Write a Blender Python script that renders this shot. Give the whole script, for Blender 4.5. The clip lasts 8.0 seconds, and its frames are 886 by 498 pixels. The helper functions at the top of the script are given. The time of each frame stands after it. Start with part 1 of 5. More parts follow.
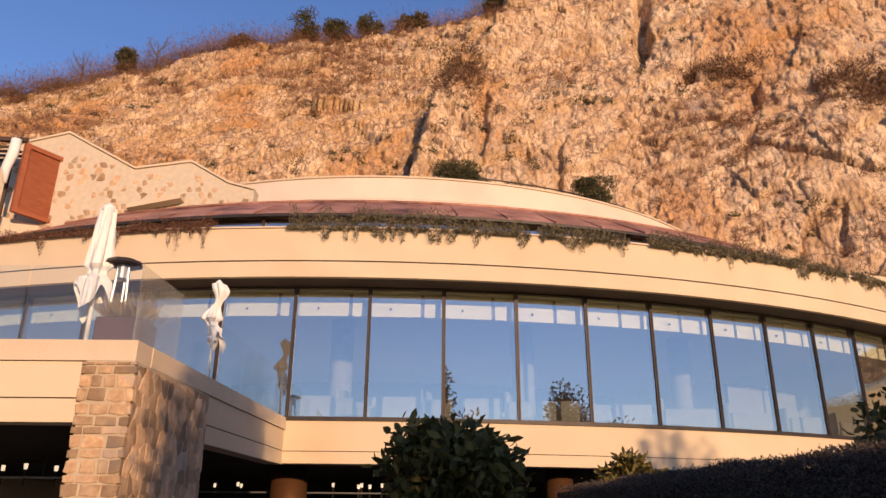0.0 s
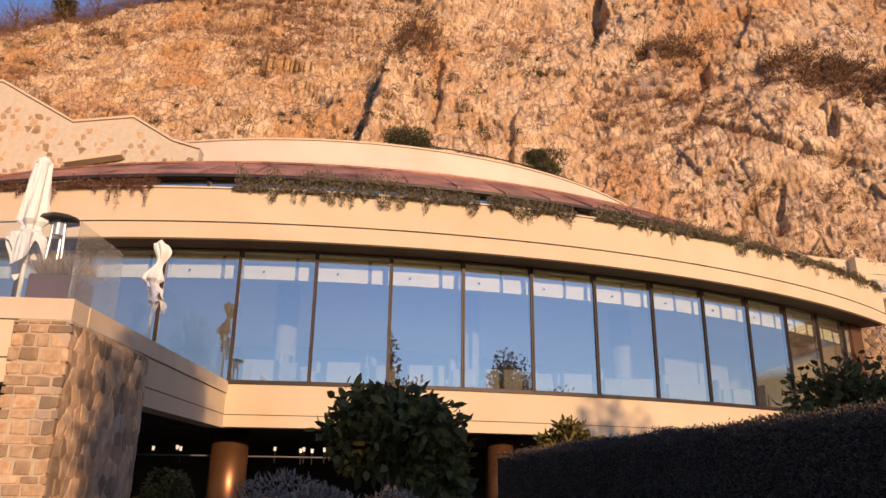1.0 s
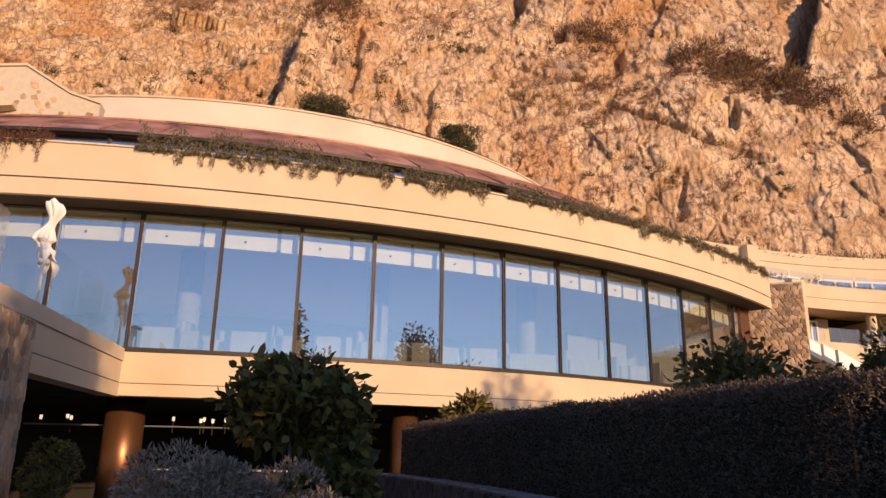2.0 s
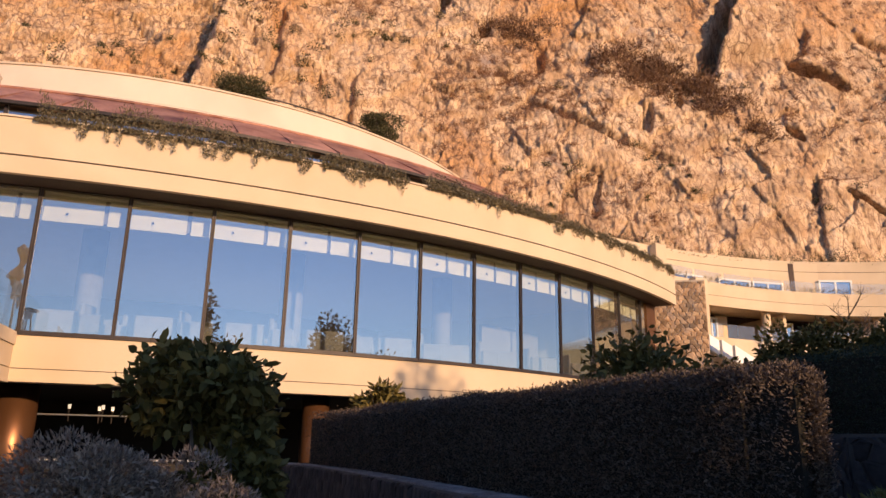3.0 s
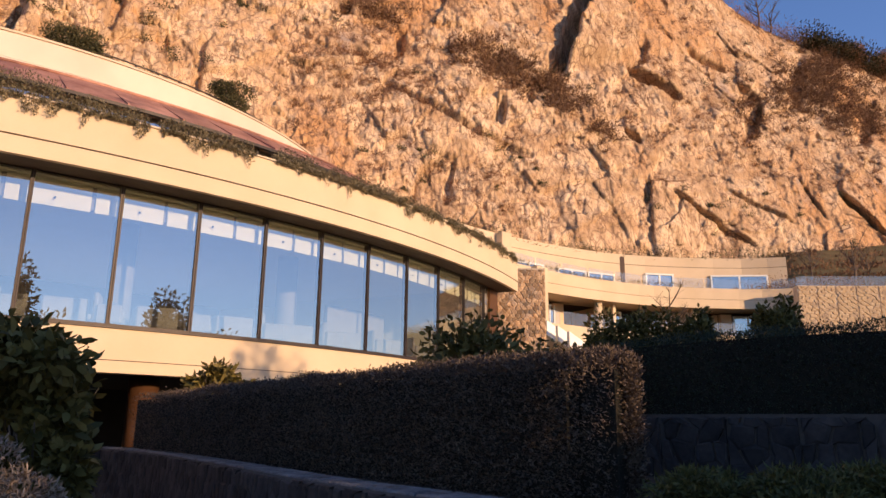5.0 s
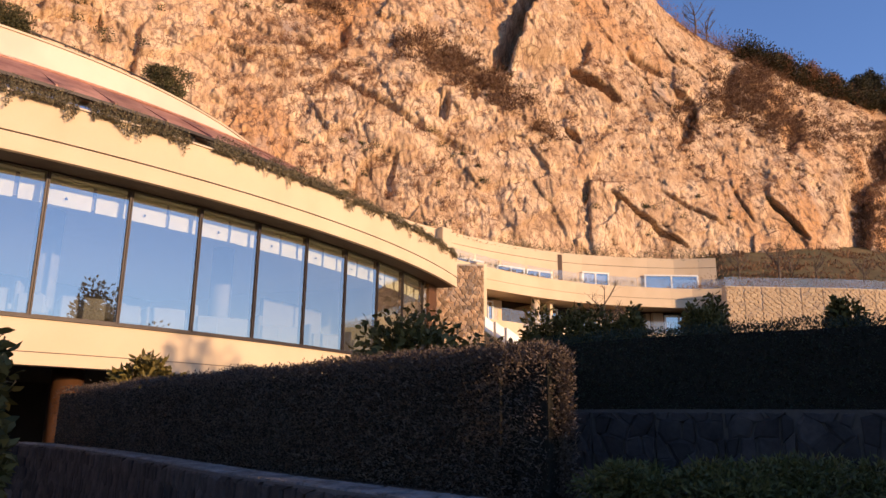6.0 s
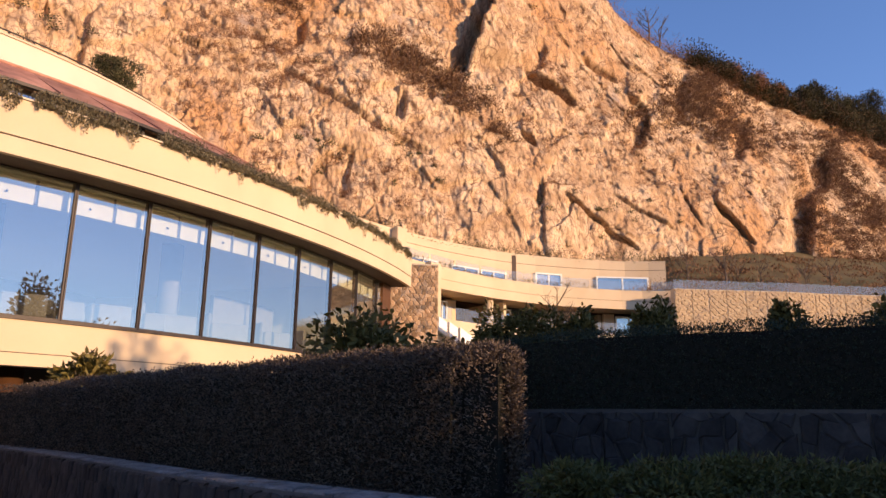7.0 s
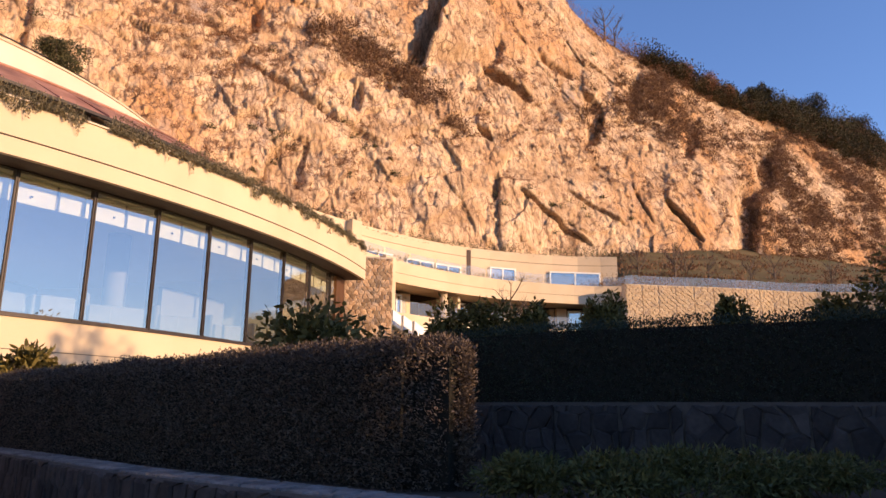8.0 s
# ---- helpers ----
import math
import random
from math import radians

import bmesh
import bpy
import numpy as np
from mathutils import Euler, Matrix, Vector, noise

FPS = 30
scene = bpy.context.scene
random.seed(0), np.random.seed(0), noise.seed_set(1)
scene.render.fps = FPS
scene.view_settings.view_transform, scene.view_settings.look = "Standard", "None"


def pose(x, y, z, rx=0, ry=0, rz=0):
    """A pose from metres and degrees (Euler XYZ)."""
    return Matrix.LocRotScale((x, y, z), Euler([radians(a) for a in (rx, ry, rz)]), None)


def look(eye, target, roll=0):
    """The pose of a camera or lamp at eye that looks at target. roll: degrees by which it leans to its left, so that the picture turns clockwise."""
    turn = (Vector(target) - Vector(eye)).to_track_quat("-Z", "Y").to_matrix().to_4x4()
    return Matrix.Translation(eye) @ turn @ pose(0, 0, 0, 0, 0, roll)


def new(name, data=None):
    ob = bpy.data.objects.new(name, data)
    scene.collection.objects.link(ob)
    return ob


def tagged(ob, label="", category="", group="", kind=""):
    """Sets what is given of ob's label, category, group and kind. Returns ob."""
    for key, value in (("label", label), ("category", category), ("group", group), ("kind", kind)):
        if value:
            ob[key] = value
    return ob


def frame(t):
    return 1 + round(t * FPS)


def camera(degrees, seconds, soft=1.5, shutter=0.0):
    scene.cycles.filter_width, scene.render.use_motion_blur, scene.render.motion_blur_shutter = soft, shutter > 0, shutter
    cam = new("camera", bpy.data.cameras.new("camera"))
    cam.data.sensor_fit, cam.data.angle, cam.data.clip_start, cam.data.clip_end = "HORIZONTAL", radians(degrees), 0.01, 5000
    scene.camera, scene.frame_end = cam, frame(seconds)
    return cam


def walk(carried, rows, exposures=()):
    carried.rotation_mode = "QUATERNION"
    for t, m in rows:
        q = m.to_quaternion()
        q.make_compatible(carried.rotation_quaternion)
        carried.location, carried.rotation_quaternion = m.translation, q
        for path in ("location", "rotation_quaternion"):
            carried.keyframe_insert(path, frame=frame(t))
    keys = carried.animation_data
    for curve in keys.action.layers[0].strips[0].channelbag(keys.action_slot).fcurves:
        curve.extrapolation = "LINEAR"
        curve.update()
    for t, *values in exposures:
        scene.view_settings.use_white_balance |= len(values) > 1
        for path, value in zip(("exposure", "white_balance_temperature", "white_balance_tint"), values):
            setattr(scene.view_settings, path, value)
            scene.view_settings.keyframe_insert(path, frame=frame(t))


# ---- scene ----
cam = camera(62.81, 8.0)
ROWS = [  # seconds, place, yaw, pitch, roll
    (0.0, 0.000, 0.000, 1.600, 0.000, 20.028, -0.486),
    (0.5, 0.002, 0.010, 1.598, -2.030, 18.706, -0.640),
    (1.0, -0.006, 0.034, 1.593, -4.415, 17.576, -0.830),
    (1.5, 0.007, 0.054, 1.593, -7.967, 16.230, -0.991),
    (3.0, 0.077, 0.119, 1.586, -18.245, 14.981, -1.063),
    (3.5, 0.121, 0.155, 1.590, -21.334, 14.832, -1.267),
    (4.0, 0.139, 0.166, 1.590, -24.193, 14.610, -1.220),
    (4.5, 0.175, 0.190, 1.588, -27.096, 14.298, -1.070),
    (5.0, 0.213, 0.210, 1.593, -30.152, 13.770, -0.671),
    (6.5, 0.266, 0.231, 1.588, -36.841, 13.522, -0.799),
    (7.0, 0.276, 0.230, 1.589, -38.609, 13.481, -0.684),
    (7.5, 0.286, 0.229, 1.588, -40.566, 13.245, -0.603),
    (8.0, 0.313, 0.247, 1.588, -42.190, 13.032, -0.506),
]
walk(cam, [(t, pose(x, y, z, 90 + pitch, roll, yaw)) for t, x, y, z, yaw, pitch, roll in ROWS],
     exposures=((0.0, 0.28), (1.5, 0.30), (3.5, 0.42), (6.5, 0.60), (8.0, 0.72)))

# ---- light ----
SUN_TO = Vector((0.418, -0.908, 0.2126)).normalized()
sun = new("sun", bpy.data.lights.new("sun", "SUN"))
sun.data.energy, sun.data.angle, sun.data.color = 4.4, radians(0.6), (1.0, 0.64, 0.37)
sun.matrix_world = look(SUN_TO * 100, (0, 0, 0))
world = bpy.data.worlds.new("sky")
scene.world = world
world.use_nodes = True
wn = world.node_tree.nodes
sky = wn.new("ShaderNodeTexSky")
sky.sky_type, sky.sun_disc = "NISHITA", False
sky.sun_elevation, sky.sun_rotation = radians(12), radians(155.3)
sky.air_density, sky.dust_density, sky.ozone_density = 1.0, 0.0, 5.0
wn["Background"].inputs["Strength"].default_value = 0.15
grade = wn.new("ShaderNodeMix")
grade.data_type, grade.blend_type = "RGBA", "MULTIPLY"
grade.inputs[0].default_value, grade.inputs[7].default_value = 1.0, (1.40, 1.06, 1.10, 1)
world.node_tree.links.new(sky.outputs[0], grade.inputs[6])
world.node_tree.links.new(grade.outputs[2], wn["Background"].inputs["Color"])


# ---- materials ----
def mat(name, c1, c2, scale=3.0, rough=0.8, metal=0.0, bump=0.15, fine=40.0, rand=0.0, stretch=(1, 1, 1), c3=None, s3=0.4, spec=0.3):
    """Two tones mixed by broad and fine noise, an optional third tone in stains, and a fine bump."""
    m = bpy.data.materials.new(name)
    m.use_nodes = True
    nt = m.node_tree
    nd, ln = nt.nodes, nt.links.new
    b = nd["Principled BSDF"]
    tc = nd.new("ShaderNodeTexCoord")
    mp = nd.new("ShaderNodeMapping")
    mp.inputs["Scale"].default_value = stretch
    ln(tc.outputs["Object"], mp.inputs["Vector"])
    n1 = nd.new("ShaderNodeTexNoise")
    n1.inputs["Scale"].default_value, n1.inputs["Detail"].default_value = scale, 6
    n2 = nd.new("ShaderNodeTexNoise")
    n2.inputs["Scale"].default_value, n2.inputs["Detail"].default_value = fine, 4
    ln(mp.outputs[0], n1.inputs["Vector"])
    ln(mp.outputs[0], n2.inputs["Vector"])
    ad = nd.new("ShaderNodeMath")
    ad.operation = "MULTIPLY_ADD"
    ad.inputs[1].default_value = 0.45
    ln(n2.outputs["Fac"], ad.inputs[0])
    ln(n1.outputs["Fac"], ad.inputs[2])
    rp = nd.new("ShaderNodeMapRange")
    rp.inputs["From Min"].default_value, rp.inputs["From Max"].default_value = 0.5, 0.95
    ln(ad.outputs[0], rp.inputs["Value"])
    mx = nd.new("ShaderNodeMix")
    mx.data_type = "RGBA"
    mx.inputs[6].default_value, mx.inputs[7].default_value = (*c1, 1), (*c2, 1)
    ln(rp.outputs[0], mx.inputs[0])
    out = mx.outputs[2]
    if c3:
        n3 = nd.new("ShaderNodeTexNoise")
        n3.inputs["Scale"].default_value, n3.inputs["Detail"].default_value = s3, 8
        ln(mp.outputs[0], n3.inputs["Vector"])
        r3 = nd.new("ShaderNodeMapRange")
        r3.inputs["From Min"].default_value, r3.inputs["From Max"].default_value = 0.52, 0.68
        ln(n3.outputs["Fac"], r3.inputs["Value"])
        m3 = nd.new("ShaderNodeMix")
        m3.data_type = "RGBA"
        m3.inputs[7].default_value = (*c3, 1)
        ln(r3.outputs[0], m3.inputs[0])
        ln(out, m3.inputs[6])
        out = m3.outputs[2]
    if rand:
        oi = nd.new("ShaderNodeObjectInfo")
        rr = nd.new("ShaderNodeMapRange")
        rr.inputs["To Min"].default_value, rr.inputs["To Max"].default_value = 1 - rand, 1 + rand
        ln(oi.outputs["Random"], rr.inputs["Value"])
        hs = nd.new("ShaderNodeHueSaturation")
        ln(rr.outputs[0], hs.inputs["Value"])
        ln(out, hs.inputs["Color"])
        out = hs.outputs[0]
    ln(out, b.inputs["Base Color"])
    b.inputs["Roughness"].default_value, b.inputs["Metallic"].default_value = rough, metal
    b.inputs["Specular IOR Level"].default_value = spec
    if bump:
        bp = nd.new("ShaderNodeBump")
        bp.inputs["Strength"].default_value, bp.inputs["Distance"].default_value = bump, 0.02
        ln(ad.outputs[0], bp.inputs["Height"])
        ln(bp.outputs[0], b.inputs["Normal"])
    return m


def leaf_mat(name, ca, cb, rough=0.55, through_light=0.25, spec=0.3):
    """Leaves: each one its own tone, some light passes through."""
    m = bpy.data.materials.new(name)
    m.use_nodes = True
    nd, ln = m.node_tree.nodes, m.node_tree.links.new
    b = nd["Principled BSDF"]
    g = nd.new("ShaderNodeNewGeometry")
    mx = nd.new("ShaderNodeMix")
    mx.data_type = "RGBA"
    mx.inputs[6].default_value, mx.inputs[7].default_value = (*ca, 1), (*cb, 1)
    ln(g.outputs["Random Per Island"], mx.inputs[0])
    ln(mx.outputs[2], b.inputs["Base Color"])
    b.inputs["Roughness"].default_value = rough
    b.inputs["Specular IOR Level"].default_value = spec
    tr = nd.new("ShaderNodeBsdfTranslucent")
    ln(mx.outputs[2], tr.inputs["Color"])
    ms = nd.new("ShaderNodeMixShader")
    ms.inputs[0].default_value = through_light
    ln(b.outputs[0], ms.inputs[1])
    ln(tr.outputs[0], ms.inputs[2])
    ln(ms.outputs[0], nd["Material Output"].inputs["Surface"])
    return m


def glass_mat(name, tint, base, gain, rough=0.0, wave=0.0, film_haze=0.0):
    """Coated pane: clear, with a mirror share that grows towards grazing, plus an optional diffuse haze."""
    m = bpy.data.materials.new(name)
    m.use_nodes = True
    nd, ln = m.node_tree.nodes, m.node_tree.links.new
    nd.remove(nd["Principled BSDF"])
    t = nd.new("ShaderNodeBsdfTransparent")
    t.inputs["Color"].default_value = (*tint, 1)
    gl = nd.new("ShaderNodeBsdfGlossy")
    gl.inputs["Roughness"].default_value = rough
    gl.inputs["Color"].default_value = (1.0, 0.97, 0.92, 1)
    fr = nd.new("ShaderNodeFresnel")
    fr.inputs["IOR"].default_value = 1.5
    ma = nd.new("ShaderNodeMath")
    ma.operation, ma.use_clamp = "MULTIPLY_ADD", True
    ma.inputs[1].default_value, ma.inputs[2].default_value = gain, base
    ln(fr.outputs[0], ma.inputs[0])
    ms = nd.new("ShaderNodeMixShader")
    ln(ma.outputs[0], ms.inputs[0])
    ln(t.outputs[0], ms.inputs[1])
    ln(gl.outputs[0], ms.inputs[2])
    last = ms.outputs[0]
    if film_haze:
        tc = nd.new("ShaderNodeTexCoord")
        n = nd.new("ShaderNodeTexNoise")
        n.inputs["Scale"].default_value, n.inputs["Detail"].default_value = 45.0, 6
        ln(tc.outputs["Object"], n.inputs["Vector"])
        mr = nd.new("ShaderNodeMapRange")
        mr.inputs["From Min"].default_value, mr.inputs["From Max"].default_value = 0.35, 0.7
        mr.inputs["To Min"].default_value, mr.inputs["To Max"].default_value = film_haze * 0.5, film_haze * 1.5
        ln(n.outputs["Fac"], mr.inputs["Value"])
        df = nd.new("ShaderNodeBsdfDiffuse")
        df.inputs["Color"].default_value = (0.55, 0.53, 0.48, 1)
        m2 = nd.new("ShaderNodeMixShader")
        ln(mr.outputs[0], m2.inputs[0])
        ln(last, m2.inputs[1])
        ln(df.outputs[0], m2.inputs[2])
        last = m2.outputs[0]
    ln(last, nd["Material Output"].inputs["Surface"])
    if wave:
        tc = nd.new("ShaderNodeTexCoord")
        n = nd.new("ShaderNodeTexNoise")
        n.inputs["Scale"].default_value = 0.5
        ln(tc.outputs["Object"], n.inputs["Vector"])
        bp = nd.new("ShaderNodeBump")
        bp.inputs["Strength"].default_value, bp.inputs["Distance"].default_value = wave, 0.02
        ln(n.outputs["Fac"], bp.inputs["Height"])
        ln(bp.outputs[0], gl.inputs["Normal"])
    return m


def rock_mat():
    """Limestone: pale faces, ochre and grey stains, dry soil and scrub on the ledges."""
    m = bpy.data.materials.new("limestone_cliff")
    m.use_nodes = True
    nd, ln = m.node_tree.nodes, m.node_tree.links.new
    b = nd["Principled BSDF"]
    b.inputs["Roughness"].default_value, b.inputs["Specular IOR Level"].default_value = 0.95, 0.1
    tc = nd.new("ShaderNodeTexCoord")

    def noise_node(scale, detail, stretch=(1, 1, 1), rough=0.6):
        mp = nd.new("ShaderNodeMapping")
        mp.inputs["Scale"].default_value = stretch
        ln(tc.outputs["Object"], mp.inputs["Vector"])
        n = nd.new("ShaderNodeTexNoise")
        n.inputs["Scale"].default_value, n.inputs["Detail"].default_value, n.inputs["Roughness"].default_value = scale, detail, rough
        ln(mp.outputs[0], n.inputs["Vector"])
        return n.outputs["Fac"]

    def step(v, a, c):
        r = nd.new("ShaderNodeMapRange")
        r.interpolation_type = "SMOOTHSTEP"
        r.inputs["From Min"].default_value, r.inputs["From Max"].default_value = a, c
        ln(v, r.inputs["Value"])
        return r.outputs[0]

    def mix(f, x, y):
        n = nd.new("ShaderNodeMix")
        n.data_type = "RGBA"
        ln(f, n.inputs[0])
        for i, v in ((6, x), (7, y)):
            if isinstance(v, tuple):
                n.inputs[i].default_value = (*v, 1)
            else:
                ln(v, n.inputs[i])
        return n.outputs[2]

    def cells(scale, feature, stretch=(1, 1, 0.45), warp=0.5, tilt=0.0):
        mp = nd.new("ShaderNodeMapping")
        mp.inputs["Scale"].default_value = stretch
        mp.inputs["Rotation"].default_value = (0, tilt, 0)
        ln(tc.outputs["Object"], mp.inputs["Vector"])
        nz = nd.new("ShaderNodeTexNoise")
        nz.inputs["Scale"].default_value, nz.inputs["Detail"].default_value = scale * 0.8, 4
        ln(mp.outputs[0], nz.inputs["Vector"])
        sc = nd.new("ShaderNodeVectorMath")
        sc.operation = "MULTIPLY_ADD"
        sc.inputs[1].default_value = (warp / scale,) * 3
        ln(nz.outputs["Color"], sc.inputs[0])
        ln(mp.outputs[0], sc.inputs[2])
        vo = nd.new("ShaderNodeTexVoronoi")
        vo.feature = feature
        vo.inputs["Scale"].default_value = scale
        ln(sc.outputs[0], vo.inputs["Vector"])
        return vo, sc.outputs[0]

    def planes(scale, stretch, tilt):
        """A plane of its own for each broken face."""
        vo, co = cells(scale, "F1", stretch, 0.35, tilt)
        df = nd.new("ShaderNodeVectorMath")
        df.operation = "SUBTRACT"
        ln(co, df.inputs[0])
        ln(vo.outputs["Position"], df.inputs[1])
        ce = nd.new("ShaderNodeVectorMath")
        ce.operation = "SUBTRACT"
        ce.inputs[1].default_value = (0.5, 0.5, 0.5)
        ln(vo.outputs["Color"], ce.inputs[0])
        dt = nd.new("ShaderNodeVectorMath")
        dt.operation = "DOT_PRODUCT"
        ln(df.outputs[0], dt.inputs[0])
        ln(ce.outputs[0], dt.inputs[1])
        return dt.outputs["Value"]

    col = mix(step(noise_node(0.5, 8), 0.35, 0.65), (0.45, 0.295, 0.165), (0.70, 0.52, 0.335))
    col = mix(step(noise_node(0.10, 6, (1, 1, 0.35)), 0.48, 0.62), col, (0.53, 0.30, 0.14))
    col = mix(step(noise_node(0.30, 8, (1, 1, 0.35)), 0.58, 0.76), col, (0.37, 0.30, 0.255))
    col = mix(step(noise_node(2.6, 7, (1, 1, 0.30)), 0.56, 0.74), col, (0.33, 0.205, 0.13))
    col = mix(step(noise_node(6.5, 5, (1, 1, 0.22)), 0.55, 0.70), col, (0.30, 0.18, 0.11))
    # cracks between the broken faces, their crevice shade painted as dark lines
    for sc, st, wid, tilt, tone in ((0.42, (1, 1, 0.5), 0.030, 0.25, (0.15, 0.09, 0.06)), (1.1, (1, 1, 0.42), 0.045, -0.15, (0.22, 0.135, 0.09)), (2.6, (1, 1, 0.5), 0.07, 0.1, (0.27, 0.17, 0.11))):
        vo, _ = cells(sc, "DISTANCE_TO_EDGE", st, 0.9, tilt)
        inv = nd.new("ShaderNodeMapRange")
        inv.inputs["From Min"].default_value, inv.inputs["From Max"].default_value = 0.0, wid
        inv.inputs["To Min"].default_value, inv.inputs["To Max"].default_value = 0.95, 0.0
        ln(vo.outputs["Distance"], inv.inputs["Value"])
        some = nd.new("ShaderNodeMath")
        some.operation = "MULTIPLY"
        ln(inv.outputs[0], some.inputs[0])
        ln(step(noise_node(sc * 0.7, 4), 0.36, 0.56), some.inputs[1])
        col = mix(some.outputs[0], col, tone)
    g = nd.new("ShaderNodeNewGeometry")
    sp = nd.new("ShaderNodeSeparateXYZ")
    ln(g.outputs["Normal"], sp.inputs[0])
    up = nd.new("ShaderNodeMath")
    up.operation = "MULTIPLY_ADD"
    up.inputs[1].default_value = 0.55
    ln(noise_node(0.22, 8), up.inputs[0])
    ln(sp.outputs["Z"], up.inputs[2])
    col = mix(step(up.outputs[0], 0.86, 1.06), col, (0.24, 0.135, 0.07))
    ln(col, b.inputs["Base Color"])
    last = None
    for height, dist, strength in ((planes(0.9, (1, 1, 0.55), 0.2), 0.30, 1.0), (planes(2.3, (1, 1, 0.6), -0.15), 0.36, 1.0), (noise_node(4.0, 8, (1, 1, 0.30), 0.7), 0.055, 0.8)):
        bp = nd.new("ShaderNodeBump")
        bp.inputs["Strength"].default_value, bp.inputs["Distance"].default_value = strength, dist
        ln(height, bp.inputs["Height"])
        if last:
            ln(last, bp.inputs["Normal"])
        last = bp.outputs[0]
    ln(last, b.inputs["Normal"])
    return m


PLASTER = mat("cream_render", (0.60, 0.47, 0.31), (0.66, 0.53, 0.36), 0.8, 0.9, bump=0.06, fine=60, c3=(0.57, 0.44, 0.28), s3=0.25)
UPPERPLASTER = mat("pale_pinkish_render", (0.64, 0.53, 0.42), (0.70, 0.59, 0.47), 0.8, 0.9, bump=0.06, fine=60, c3=(0.62, 0.50, 0.39), s3=0.25)
CAPSTONE = mat("cream_stone_cap", (0.56, 0.44, 0.30), (0.64, 0.52, 0.37), 1.5, 0.75, bump=0.06, fine=30)
JOINT = mat("dark_joint", (0.06, 0.042, 0.03), (0.09, 0.065, 0.045), 4, 0.9)
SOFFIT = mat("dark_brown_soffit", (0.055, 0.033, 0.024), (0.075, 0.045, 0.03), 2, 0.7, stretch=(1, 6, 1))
METAL = mat("dark_bronze_metal", (0.032, 0.025, 0.022), (0.05, 0.038, 0.032), 3, 0.5, 0.2, bump=0.03)
COPPER = mat("weathered_copper", (0.24, 0.10, 0.065), (0.50, 0.27, 0.19), 1.1, 0.6, 0.15, bump=0.15, fine=8, rand=0.18, c3=(0.13, 0.06, 0.05), s3=0.8)
BRONZE = mat("bronze_cladding", (0.20, 0.095, 0.045), (0.26, 0.125, 0.06), 2, 0.38, 0.75, bump=0.02, fine=80, stretch=(1, 1, 0.1))
# near-black colour puts the deep shade of covered spaces into their surfaces
DARKROOM = mat("interior_shade_black", (0.02, 0.017, 0.015), (0.03, 0.025, 0.02), 2, 0.8)
# dark tone puts the dining room's dimness into its back wall
ROOMWALL = mat("dim_room_brown", (0.09, 0.075, 0.06), (0.13, 0.11, 0.09), 2, 0.7)
# floor colour kept pale as a reflector that brightens the pelmets
ROOMFLOOR = mat("pale_bounce_floor", (0.42, 0.38, 0.32), (0.50, 0.45, 0.38), 1.5, 0.5, bump=0.03)
FABRIC = mat("grey_beige_fabric", (0.20, 0.195, 0.18), (0.27, 0.26, 0.24), 5, 0.9, bump=0.1)
WHITE = mat("white_paint", (0.76, 0.76, 0.70), (0.82, 0.82, 0.77), 2, 0.6, bump=0.02)
LAMPWHITE = mat("lit_lamp_glass", (0.8, 0.76, 0.68), (0.85, 0.8, 0.72), 3, 0.5, bump=0)
LAMPWHITE.node_tree.nodes["Principled BSDF"].inputs["Emission Color"].default_value = (1.0, 0.75, 0.5, 1)
LAMPWHITE.node_tree.nodes["Principled BSDF"].inputs["Emission Strength"].default_value = 0.8
PELMET = mat("white_pelmet", (0.76, 0.76, 0.58), (0.82, 0.81, 0.64), 2, 0.6, bump=0.02)
STONE = mat("rubble_stone", (0.32, 0.19, 0.10), (0.54, 0.38, 0.23), 5, 0.9, bump=0.7, fine=18, rand=0.45, c3=(0.31, 0.24, 0.18), s3=2.2)
STONEPALE = mat("pale_rubble_stone", (0.44, 0.31, 0.18), (0.60, 0.46, 0.29), 5, 0.9, bump=0.5, fine=18, c3=(0.40, 0.30, 0.20), s3=1.6)
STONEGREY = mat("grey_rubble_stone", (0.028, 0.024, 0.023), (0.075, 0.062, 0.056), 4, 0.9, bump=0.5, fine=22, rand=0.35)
# several times paler than the face stones of the same wall
TOPSTONE = mat("pale_cap_stone", (0.12, 0.11, 0.105), (0.34, 0.31, 0.29), 4, 0.85, bump=0.4, fine=22, rand=0.3)
MORTAR = mat("pale_mortar", (0.50, 0.42, 0.31), (0.58, 0.49, 0.37), 6, 0.95, bump=0.4, fine=40)
PIERMORTAR = mat("tan_mortar", (0.42, 0.33, 0.22), (0.52, 0.42, 0.29), 6, 0.95, bump=0.5, fine=40, c3=(0.36, 0.25, 0.15), s3=1.5)
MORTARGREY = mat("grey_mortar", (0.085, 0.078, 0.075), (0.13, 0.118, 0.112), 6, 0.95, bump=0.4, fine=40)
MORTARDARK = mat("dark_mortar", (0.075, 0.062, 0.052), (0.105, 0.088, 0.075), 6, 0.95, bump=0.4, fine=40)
WOOD = mat("red_stained_wood", (0.26, 0.075, 0.03), (0.34, 0.11, 0.045), 2.5, 0.6, bump=0.1, fine=30, stretch=(1, 1, 6))
CANVAS = mat("white_canvas", (0.74, 0.72, 0.66), (0.80, 0.78, 0.72), 3, 0.9, bump=0.1, fine=60)
CHROME = mat("brushed_steel", (0.42, 0.42, 0.43), (0.50, 0.50, 0.51), 3, 0.45, 0.9, bump=0.0)
POT = mat("brown_planter", (0.085, 0.05, 0.045), (0.11, 0.065, 0.055), 3, 0.6, bump=0.03)
